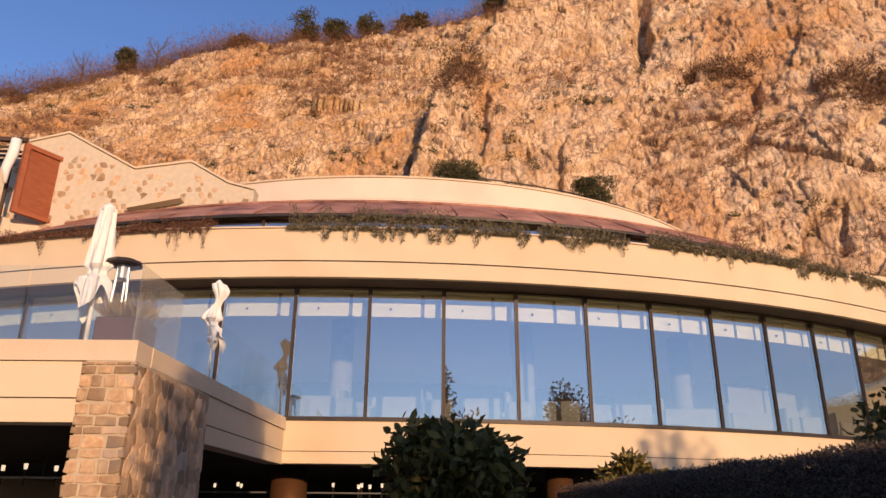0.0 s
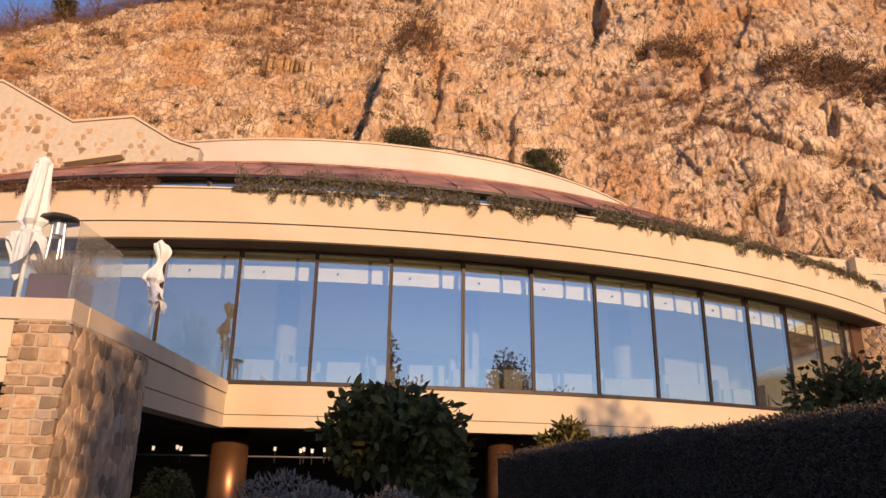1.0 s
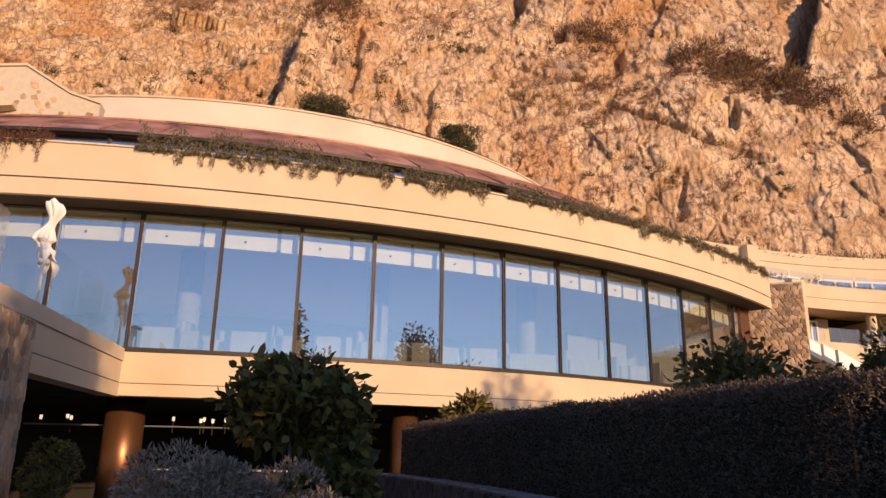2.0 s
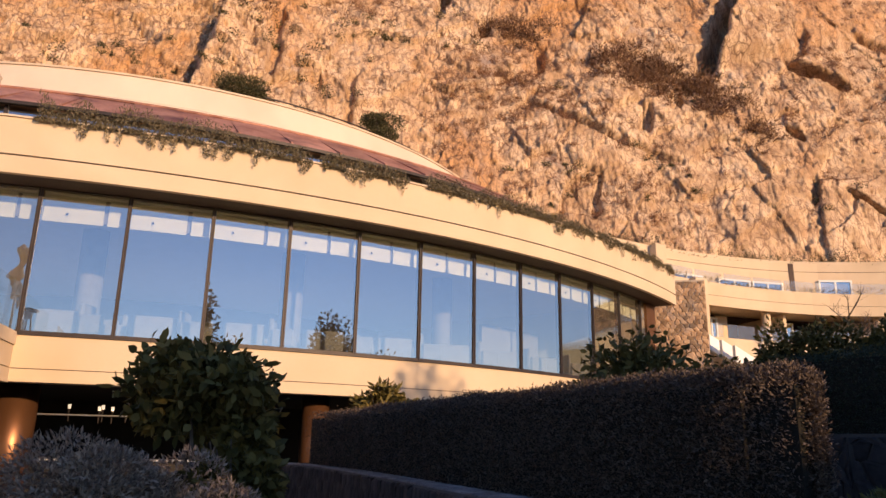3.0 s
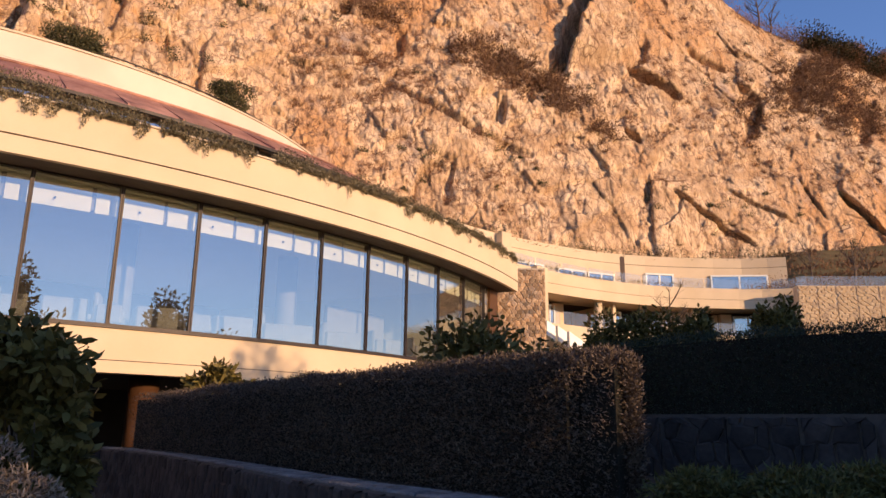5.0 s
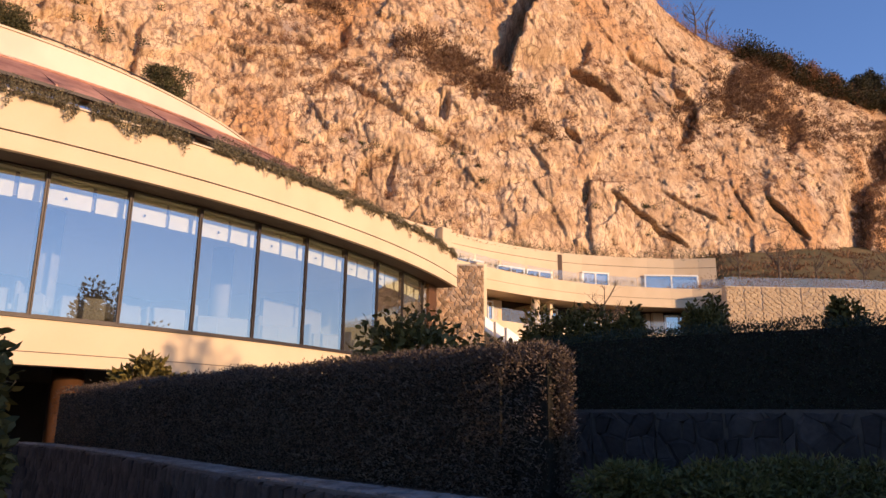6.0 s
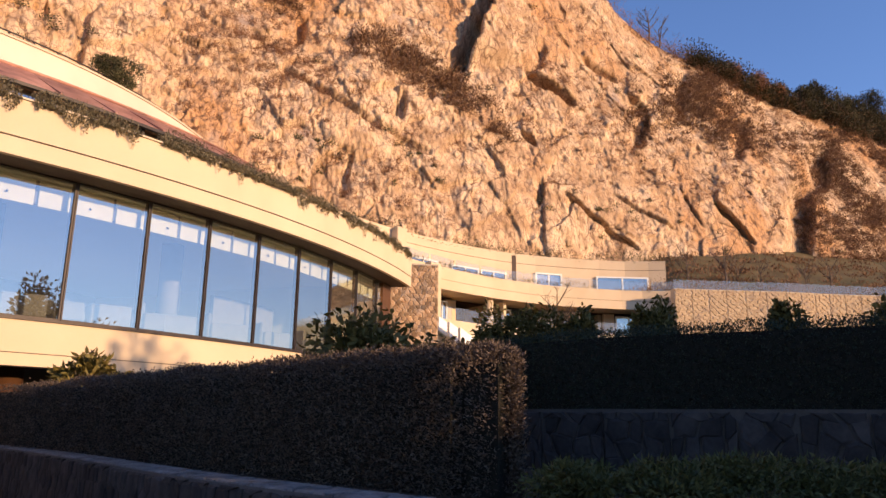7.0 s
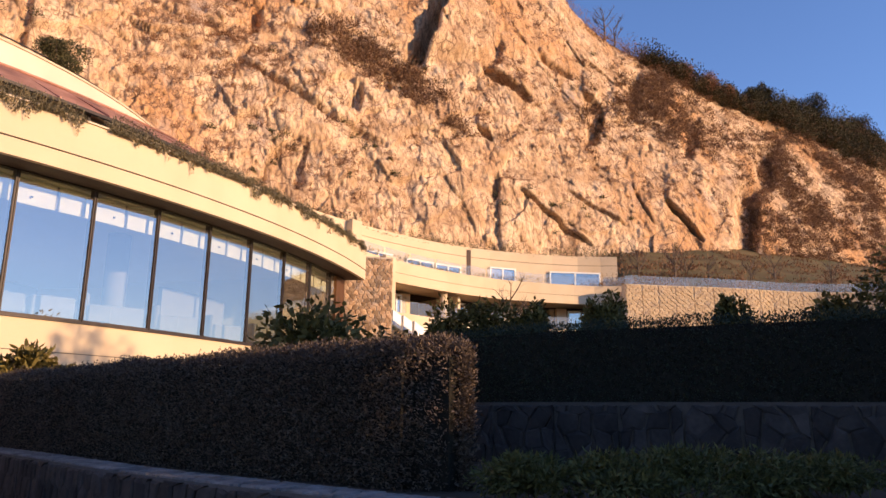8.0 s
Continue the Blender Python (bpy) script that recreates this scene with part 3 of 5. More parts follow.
rg = np.random.default_rng(5)
patch = fbm(cmid / 9.0, 3, 91)
vis = (fv < 1.0) & (fe > 9)
w1 = vis * np.clip(cn[:, 2] - 0.25, 0, 1) * np.clip(patch - 0.40, 0, 1) ** 1.3
pick = rg.choice(len(cf), 3800, replace=False, p=w1 / w1.sum())
tagged(solid("dry_scrub", tufts(pick, rg, 0.62, 46, 0.27, 0.6, 0.15), SCRUB), "dry brown winter scrub growing on the cliff ledges", "scrub", kind="stuff")
w2 = vis * np.clip(cn[:, 2] - 0.2, 0, 1) * np.clip(fbm(cmid / 6.0, 3, 131) - 0.52, 0, 1) ** 1.2
pick = rg.choice(len(cf), 260, replace=False, p=w2 / w2.sum())
tagged(solid("evergreen_scrub", tufts(pick, rg, 0.55, 90, 0.15, 0.9), EVERGREEN), "small dark evergreen bushes rooted in the cliff", "scrub", kind="stuff")
# brushwood along the rim
rim = (fv > 0.972) & (fv < 1.005)
pick = rg.choice(len(cf), 900, replace=False, p=rim / rim.sum())
tagged(solid("rim_brushwood", tufts(pick, rg, 1.2, 60, 0.42, 1.1, 0.08), SCRUB), "leafless brown brushwood along the cliff rim", "brushwood", kind="stuff")


rim2 = ((fv > 0.985) & (fv < 1.02)) * np.interp(fa, [-42, -38, -20, -10, 0, 84], [1, 1, 0.7, 0.2, 0.05, 0.05])
pick = rg.choice(len(cf), 420, replace=False, p=rim2 / rim2.sum())
tagged(solid("rim_thicket", tufts(pick, rg, 1.9, 90, 0.55, 1.0, 0.05), BROWNBRUSH), "thin bare brown thicket standing along the cliff rim", "brushwood", kind="stuff")


def wood_weight():
    lo = np.interp(fa, [56, 60, 65, 69, 74, 85, 96], [28.2, 25.2, 22.2, 20.0, 16.6, 11, 8])
    return ((fa > 56) & (fe > lo) & (fv < 1.06)).astype(float)


ww = wood_weight()
pick = rg.choice(len(cf), 260, replace=False, p=ww / ww.sum())
tagged(solid("hillside_wood", tufts(pick, rg, 1.9, 560, 0.30, 1.25), WOODLEAF), "dark evergreen wood covering the upper hillside", "wood", kind="stuff")
pick = rg.choice(len(cf), 420, replace=False, p=ww / ww.sum())
tagged(solid("hillside_brush", tufts(pick, rg, 1.7, 120, 0.42, 1.0, 0.10), BROWNBRUSH), "brown bare brush between the hillside evergreens", "brushwood", kind="stuff")
low_w = vis * ((fa > 65) & (fa < 90) & (fe < np.interp(fa, [65, 69, 74, 85], [20.5, 20, 17, 11]))) * np.clip(fbm(cmid / 5.0, 3, 171) - 0.30, 0, 1) * 5.0 * np.clip((fa - 64.0) / 2.5, 0.03, 1)
for a0, e0, ra, re, k in ((58.2, 23.6, 1.8, 1.5, 0.6), (61.0, 21.6, 1.6, 1.3, 0.5), (63.2, 20.0, 1.2, 0.8, 0.3), (54.3, 22.4, 0.8, 1.4, 0.4), (60.5, 25.0, 1.6, 0.8, 0.4), (32.5, 28.8, 1.6, 0.6, 0.5), (35.0, 27.6, 1.8, 0.7, 0.8), (38.0, 26.0, 1.8, 0.7, 0.8), (40.5, 24.6, 1.5, 0.7, 0.5), (43.0, 22.4, 1.0, 1.0, 0.4), (23.5, 31.2, 2.2, 0.7, 0.5), (1.5, 33.5, 1.6, 1.4, 0.3)):
    low_w = low_w + 4.0 * k * vis * np.exp(-((fa - a0) / ra) ** 2 - ((fe - e0) / re) ** 2)
pick = rg.choice(len(cf), 3800, replace=False, p=low_w / low_w.sum())
tagged(solid("hillside_scrub", tufts(pick, rg, 0.9, 52, 0.36, 0.75, 0.19), BROWNBRUSH), "dense dry brown scrub over the lower hillside", "scrub", kind="stuff")


def ground_sheet():
    a = np.linspace(-180, 180, 241)
    d = np.concatenate([np.linspace(0.01, 120, 121), [160, 220, 500, 1500, 4000]])
    A, Dd = np.meshgrid(a, d, indexing="ij")
    A, Dd = A.ravel(), Dd.ravel()
    bd, be = np.interp(A, AZ, BASE_D), np.interp(A, AZ, BASE_EL)
    bz = 1.6 + bd * np.tan(np.radians(be)) + 0.8
    up = sstep((A - 51) / 4) * sstep((92 - A) / 10)
    edge = np.interp(A, [51, 57, 68, 80], [48.0, 48.0, 53.4, 58.0])
    slope = 9.6 + (bz - 9.6) * np.clip((Dd - edge) / (bd - edge), 0, 1.3)
    z = up * np.where(Dd > edge, slope, 4.0 * sstep((Dd - 36) / 9))
    z += (1 - up) * np.interp(A, [18, 30], [7.5, 3.5]) * sstep((Dd - 31) / 5) * sstep((88 - np.abs(A)) / 20) * (Dd < 120)
    z += 0.3 * (fbm(np.stack([np.sin(np.radians(A)) * Dd, np.cos(np.radians(A)) * Dd, A * 0], 1) / 3, 3, 5) - 0.5) * (Dd > 30)
    p = np.stack([np.sin(np.radians(A)) * Dd, np.cos(np.radians(A)) * Dd, z - 0.02], 1)
    n, m = len(a), len(d)
    i = np.arange(n - 1)[:, None] * m + np.arange(m - 1)[None, :]
    f = np.stack([i, i + 1, i + m + 1, i + m], -1).reshape(-1, 4)
    return p, f


tagged(solid("ground", ground_sheet(), GRASS), "sloping ground with dry winter grass", "ground", kind="structure")

# ---- the curved building ----
A0, A1 = -122.0, -51.4
BAY = 3.36
FIRST = -91.36  # angle of one mullion

tagged(solid("fascia", join(arc(29.30, 29.42, 6.42, 6.768, A0, A1, 90), arc(29.0, 29.42, 6.802, 7.55, A0, A1, 90)), PLASTER), "cream rendered curved fascia with a thin shadow joint", "fascia", kind="structure")
tagged(solid("trim_fascia_joint", arc(29.2, 29.385, 6.767, 6.803, A0, A1, 90), JOINT), "dark recessed joint in the fascia", "trim", kind="structure")
tagged(solid("trim_fascia_cap", arc(28.9, 29.46, 7.552, 7.59, A0, A1, 90), CAPSTONE), "pale coping on the fascia", "trim", kind="structure")
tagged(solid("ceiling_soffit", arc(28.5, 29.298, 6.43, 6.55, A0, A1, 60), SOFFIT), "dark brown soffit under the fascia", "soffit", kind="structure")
tagged(solid("roof_slab", arc(10.0, 29.0, 6.60, 6.95, A0, A1, 60), SOFFIT), "flat roof behind the fascia", "roof", kind="structure")
tagged(solid("roof_planter_bed", arc(27.2, 28.98, 6.951, 7.40, A0, A1, 60), SOIL), "soil bed behind the fascia", "bed", kind="structure")
tagged(solid("band", join(arc(28.2, 28.66, 2.56, 2.80, FIRST - 0.6, A1 + 1.2, 70), arc(28.2, 28.66, 2.816, 3.44, FIRST - 0.6, A1 + 1.2, 70)), PLASTER), "cream rendered band between the floors with a thin joint", "band", kind="structure")
tagged(solid("trim_band_joint", arc(28.15, 28.63, 2.799, 2.817, FIRST - 0.6, A1 + 1.2, 70), JOINT), "dark joint in the band", "trim", kind="structure")
tagged(solid("trim_sill", arc(28.3, 28.70, 3.441, 3.49, FIRST - 0.3, A1 + 1.2, 70), METAL), "bronze window sill rail", "trim", kind="structure")
tagged(solid("floor_upper", arc(8.0, 28.25, 3.20, 3.42, A0, A1 + 1, 50), ROOMFLOOR), "dining room floor", "floor", kind="structure")
tagged(solid("ceiling_upper", arc(10.0, 28.45, 6.40, 6.52, A0, A1 + 1, 50), WHITE), "white dining room ceiling", "ceiling", kind="structure")
tagged(solid("wall_back_upper", arc(15.6, 16.0, 3.42, 6.40, A0, A1 + 1, 40), ROOMWALL), "back wall of the dining room, coloured dark to keep the room dim", "wall", kind="structure")
tagged(solid("wall_back_lower", arc(19.6, 20.0, 0.0, 3.2, A0, A1 + 1, 40), DARKROOM), "wall at the back of the lower hall, painted near-black as shade", "wall", kind="structure")
tagged(solid("ceiling_lower", arc(20.0, 28.2, 2.60, 2.72, A0, A1 + 1, 40), DARKROOM), "ceiling of the lower hall, painted near-black as shade", "ceiling", kind="structure")
tagged(solid("floor_lower", arc(19.0, 31.5, -0.10, 0.02, A0, A1, 40), PAVING), "grey paved floor of the lower hall", "floor", kind="structure")
tagged(solid("wall_side_left", arc(10, 28.4, 0.0, 6.4, A0 - 0.6, A0, 1), PLASTER), "plain side wall", "wall", kind="structure")
tagged(solid("wall_side_right", arc(10, 28.2, 0.0, 6.9, A1 + 0.7, A1 + 1.6, 1), PLASTER), "plain side wall at the end of the curved front", "wall", kind="structure")

# windows, bay by bay
bay_no = 0
k0 = int((A0 - FIRST) / BAY) + 1
for k in range(k0, 12):
    a = FIRST + BAY * k
    if a > -53.6:
        break
    bay_no += 1
    win = tagged(new(f"window_{bay_no}"), "tall fixed window in a dark bronze frame, reflecting blue sky", "window", "windows of the curved front", "structure")
    solid("mullion", arc(RG - 0.13, RG + 0.035, 3.49, 6.42, a - 0.075, a - 0.018, 1), METAL, win)
    solid("mullion", arc(RG - 0.13, RG + 0.035, 3.49, 6.42, a + 0.018, a + 0.075, 1), METAL, win)
    solid("gasket", arc(RG - 0.12, RG + 0.012, 3.49, 6.42, a - 0.018, a + 0.018, 1), ROOMWALL, win)
    end = min(a + BAY, -53.4)
    pane = solid("pane", quad(on_arc(RG, a + 0.08, 0), on_arc(RG, end - 0.08, 0), 3.52, 6.41), PANE, win)
    pane.visible_shadow = False
    solid("top_rail", arc(RG - 0.10, RG + 0.03, 6.405, 6.425, a + 0.08, end - 0.08, 1), METAL, win)
    solid("bottom_rail", arc(RG - 0.10, RG + 0.03, 3.491, 3.53, a + 0.08, end - 0.08, 1), METAL, win)
    # white pelmet behind the glass, in two lengths
    pel = tagged(new("blind_pelmet"), "white blind pelmet behind the glass", "pelmet", "blind pelmets")
    cut = a + BAY * (0.72 if k < 3 else 0.62)
    solid("pelmet_board", arc(RG - 0.40, RG - 0.34, 5.84, 6.395, a + 0.02, cut - 0.09, 3), PELMET, pel)
    solid("pelmet_board", arc(RG - 0.40, RG - 0.34, 5.84, 6.395, cut + 0.09, a + BAY - 0.02, 2), PELMET, pel)
    solid("pelmet_bracket", arc(RG - 0.47, RG - 0.41, 5.90, 6.395, cut - 0.16, cut + 0.16, 1), FABRIC, pel)
    x, y, z = on_arc(RG - 0.31, a + BAY * (0.28 if k < 5 else 0.42), 5.98)
    spot = tagged(solid("ceiling_spot", tube([(x, y, 6.02), (x, y - 0.03, 6.0)], 0.024, 8), METAL), "small dark spotlight on the pelmet", "spotlight", "spotlights")
tagged(solid("wall_end_panel", arc(RG - 0.1, RG + 0.05, 3.49, 6.42, -53.35, -51.6, 2), BRONZE), "bronze panel at the end of the windows", "panel", kind="structure")

# clerestory, copper roof, upper wall
RT, ZT, RE, ZE = 24.6, 10.30, 26.6, 9.10
tagged(solid("clerestory_glass", join(*[quad(on_arc(26.36, -118 + i * 3.3, 0), on_arc(26.36, -114.7 + i * 3.3, 0), 7.3, 9.2) for i in range(20)]), PANE), "dark strip of clerestory glass under the copper roof", "window", kind="structure")
for i in range(18):
    a = -117 + i * 3.7
    tagged(solid("clerestory_post", arc(26.33, 26.42, 7.3, 9.2, a - 0.08, a + 0.08, 1), METAL), "dark clerestory post", "post", "clerestory posts", "structure")
tagged(solid("wall_clerestory_back", arc(24.6, 24.7, 7.0, 9.2, -119, -51, 50), ROOMWALL), "dark wall behind the clerestory", "wall", kind="structure")
copper = tagged(new("copper_roof"), "weathered reddish copper roof strip with standing seams", "roof", kind="structure")
solid("eave_edge", arc(RE - 0.10, RE + 0.02, ZE - 0.07, ZE + 0.01, -119, -51, 70), METAL, copper)
tr = random.Random(3)
for i in range(23):
    a = -118.8 + i * 2.95
    dz = tr.uniform(0, 0.02)
    solid("copper_sheet", arc(RT, RE, ZT - 0.06, ZT + dz, a, a + 2.95, 3, ZE - 0.06, ZE + dz), COPPER, copper)
    solid("seam", arc(RT - 0.1, RE + 0.01, ZT, ZT + 0.06, a - 0.05, a + 0.05, 1, ZE, ZE + 0.06), COPPER, copper)
solid("ridge_roll", tube([on_arc(RT, -119 + i, ZT + 0.04) for i in range(69)], 0.04, 6), COPPER, copper)
tagged(solid("roof_upper", arc(12, RT, 9.6, 9.9, -119, -51, 40), CAPSTONE), "flat upper roof", "roof", kind="structure")
RU, ZU = 19.2, 13.78
tagged(solid("wall_upper", join(arc(RU - 0.35, RU, 9.9, ZU - 0.95, -112, -40, 70), arc(RU - 0.35, RU - 0.004, ZU - 0.94, ZU - 0.07, -112, -40, 70)), UPPERPLASTER), "cream rendered curved wall of the top terrace", "wall", kind="structure")
tagged(solid("trim_upper_cap", arc(RU - 0.42, RU + 0.05, ZU - 0.069, ZU, -112, -40, 70), CAPSTONE), "pale coping on the top wall", "trim", kind="structure")
for i in range(19):
    a = -110 + i * 3.7
    tagged(solid("trim_wall_joint", arc(RU - 0.02, RU + 0.002, 9.95, ZU - 0.98, a - 0.02, a + 0.02, 1), JOINT), "fine joint in the top wall", "joint", kind="structure")
fence = tagged(new("railing"), "thin rusty metal railing on the top wall", "railing")
for i in range(14):
    a = -79 + i * 2.6
    solid("post", tube([on_arc(RU - 0.6, a, ZU - 0.3), on_arc(RU - 0.6, a, ZU + 0.42)], 0.03, 6), METAL, fence)
solid("top_rail", tube([on_arc(RU - 0.6, -79 + i, ZU + 0.42) for i in range(35)], 0.03, 6), METAL, fence)
solid("middle_rail", tube([on_arc(RU - 0.6, -79 + i, ZU + 0.18) for i in range(35)], 0.018, 6), METAL, fence)

tagged(solid("floor_top_terrace", arc(10.0, RU - 0.36, 13.1, 13.35, -112, -40, 40), CAPSTONE), "stone floor of the top terrace", "floor", kind="structure")

# columns of the lower hall
for x, y, cr in ((-3.5, 17.3, 0.41), (2.66, 17.5, 0.32), (8.9, 20.0, 0.32), (-11.0, 17.6, 0.41)):
    col = thing("column", (x, y, 0.02), "round bronze-clad column in the shaded lower hall", "column", "columns of the lower hall")
    part("shaft", tube([(x, y, 0.02), (x, y, 2.58)], cr, 40), BRONZE, col, smooth=True)
    part("base_ring", tube([(x, y, 0.021), (x, y, 0.12)], cr + 0.03, 40), METAL, col)

# ---- the terrace ----
TX0, TY0, TX1, TY1 = -3.63, 8.43, -3.39, 16.0


def side_x(y):
    return TX0 + (TX1 - TX0) * (y - TY0) / (TY1 - TY0)


def l_bar(z0, z1, out=0.0, thick=0.35):
    """A bar along the terrace's front and side edges."""
    o = out
    return join(prism([(-13.0, TY0 - o), (TX0 + o, TY0 - o), (TX0 + o - 0.0, TY0 + thick), (-13.0, TY0 + thick)], z0, z1),
                prism([(TX0 + o - thick, TY0 + thick), (side_x(TY0 + thick) + o, TY0 + thick), (TX1 + o, TY1 - 0.15), (TX1 + o - thick, TY1 - 0.15)], z0, z1))


tagged(solid("terrace_coping", l_bar(3.245, 3.49, 0.03, 0.42), CAPSTONE), "pale stone coping round the terrace edge", "coping", kind="structure")
tagged(solid("terrace_band", join(l_bar(2.54, 2.805), l_bar(2.822, 3.235)), PLASTER), "cream rendered terrace edge with thin joints", "band", kind="structure")
tagged(solid("trim_terrace_joint", join(l_bar(2.804, 2.823, -0.025), l_bar(3.234, 3.246, -0.02)), JOINT), "dark joint in the terrace edge", "trim", kind="structure")
tagged(solid("terrace_floor", prism([(-13, TY0 + 0.35), (TX0 - 0.35, TY0 + 0.35), (TX1 - 0.35, TY1), (-13, TY1 + 3)], 3.2, 3.44), CAPSTONE), "stone terrace floor", "floor", kind="structure")
tagged(solid("ceiling_terrace", prism([(-13, TY0 + 0.35), (TX0 - 0.35, TY0 + 0.35), (TX1 - 0.35, TY1 + 0.2), (-13, TY1 + 3)], 2.62, 2.75), DARKROOM), "ceiling under the terrace, painted near-black as shade", "ceiling", kind="structure")

rail = tagged(new("glass_balustrade"), "frameless glass balustrade on the terrace edge, weather-spotted", "balustrade")
for i, (x0, x1) in enumerate(((-12.9, -10.4), (-10.38, -7.8), (-7.78, -5.13), (-5.11, -3.72))):
    p = solid("glass_panel", quad((x0, TY0 + 0.10), (x1, TY0 + 0.10), 3.49, 4.45), RAILGLASS, rail)
    p.visible_shadow = False
for y0, y1, m in ((8.50, 9.88, DIRTYGLASS), (11.62, 12.86, RAILGLASS), (12.90, 14.30, RAILGLASS), (14.34, 15.86, RAILGLASS)):
    p = solid("glass_panel", quad((side_x(y0) - 0.10, y0), (side_x(y1) - 0.10, y1), 3.49, 4.47), m, rail)
    p.visible_shadow = False


def hexes(w, h, cw, ch, rng, wobble=0.2):
    """Irregular six-sided stones that fill a w by h face: outlines in face units."""
    rows, cols = int(math.ceil(h / ch)) + 1, int(math.ceil(w / cw)) + 1
    jit = {}

    def corner(i, j):
        if (i, j) not in jit:
            jit[(i, j)] = (rng.uniform(-wobble, wobble) * cw, rng.uniform(-wobble, wobble) * ch)
        return jit[(i, j)]

    for r in range(rows):
        for c in range(cols):
            o = 0.5 * (r % 2)
            pts = []
            for (di, dj) in ((0, 0), (1, 0), (2, 0), (2, 1), (1, 1), (0, 1)):
                i, j = int(2 * (c + o)) + di, r + dj
                jx, jy = corner(i, j)
                px = (i * 0.5 - 0.5) * cw + jx
                py = (j - 0.3) * ch + jy + (-(0.28 * ch) if di == 1 and dj == 0 else 0) + (0.28 * ch if di == 1 and dj == 1 else 0)
                pts.append((min(max(px, 0.0), w), min(max(py, 0.0), h)))
            ar = 0.5 * sum(pts[q][0] * pts[(q + 1) % 6][1] - pts[(q + 1) % 6][0] * pts[q][1] for q in range(6))
            if abs(ar) > 0.18 * cw * ch:
                yield pts


def blocks(w, h, cw, ch, rng):
    """Roughly squared stones in uneven courses."""
    y = 0.0
    while y < h - 0.02:
        hh = min(ch * rng.uniform(0.7, 1.35), h - y)
        x = 0.0
        while x < w - 0.02:
            ww_ = cw * rng.uniform(0.6, 1.5)
            if w - x - ww_ < 0.4 * cw:
                ww_ = w - x
            j = [rng.uniform(-0.17, 0.17) * min(ww_, hh) for _ in range(8)]
            yield [(x + abs(j[0]), y + abs(j[1])), (x + ww_ / 2, y + j[1] * 0.3), (x + ww_ - abs(j[2]), y + abs(j[3])), (x + ww_ - abs(j[4]), y + hh - abs(j[5])), (x + ww_ / 2, y + hh - abs(j[5]) * 0.3), (x + abs(j[6]), y + hh - abs(j[7]))]
            x += ww_
        y += hh


def stone_piece(pts, origin, ux, uz, nrm, gap, depth, rng):
    """One stone: its outline drawn in by the joint, proud of the mortar, with a worn rim."""
    o, ux, uz, nn = Vector(origin), Vector(ux), Vector(uz), Vector(nrm)
    cx, cz = sum(p[0] for p in pts) / len(pts), sum(p[1] for p in pts) / len(pts)
    n = len(pts)
    v = []
    sz = max(0.05, min(max(p[0] for p in pts) - min(p[0] for p in pts), max(p[1] for p in pts) - min(p[1] for p in pts)))
    for shrink, lift in ((gap * 0.5, -0.03), (gap * 0.5 + 0.004, depth * 0.55), (gap * 0.5 + 0.15 * sz, depth)):
        for x, z in pts:
            dx, dz = cx - x, cz - z
            L = max(1e-4, math.hypot(dx, dz))
            s = min(shrink, L * 0.6) / L
            v.append(o + ux * (x + dx * s) + uz * (z + dz * s) + nn * (lift + (rng.uniform(-0.2, 0.2) * depth if lift == depth else 0)))
    f = [(k * n + i, k * n + (i + 1) % n, (k + 1) * n + (i + 1) % n, (k + 1) * n + i) for k in (0, 1) for i in range(n)] + [tuple(range(2 * n, 3 * n))]
    c = o + ux * cx + uz * cz
    return [tuple(q) for q in v], f


def stone_face(parent, cells, origin, ux, uz, nrm, gap, depth, material, rng, joined=False):
    got = []
    for pts in cells:
        vf = stone_piece(pts, origin, ux, uz, nrm, gap, depth, rng)
        if joined:
            got.append(vf)
        else:
            solid("stone", vf, material, parent)
    return got


# the rubble pier at the terrace corner
pier = tagged(solid("stone_pier", prism([(-4.17, 8.40), (-3.60, 8.40), (-3.53, 11.02), (-4.17, 11.02)], 0.0, 3.243), PIERMORTAR), "rubble stone pier with wide pale joints under the terrace corner", "pier")
sr = random.Random(11)
stone_face(pier, blocks(0.66, 3.22, 0.19, 0.125, sr), (-4.22, 8.40, 0.01), (1, 0, 0), (0, 0, 1), (0, -1, 0), 0.004, 0.016, STONE, sr)
ux = Vector((0.07, 2.62, 0)).normalized()
stone_face(pier, hexes(2.64, 3.22, 0.21, 0.20, sr, 0.24), (-3.60, 8.39, 0.01), ux, (0, 0, 1), (ux.y, -ux.x, 0), 0.05, 0.010, STONE, sr)
stone_face(pier, blocks(2.6, 3.22, 0.3, 0.22, sr), (-4.17, 11.0, 0.01), (0, -1, 0), (0, 0, 1), (-1, 0, 0), 0.03, 0.03, STONE, sr)
stone_face(pier, blocks(0.62, 3.22, 0.3, 0.22, sr), (-3.53, 11.02, 0.01), (-1, 0, 0), (0, 0, 1), (0, 1, 0), 0.03, 0.03, STONE, sr)


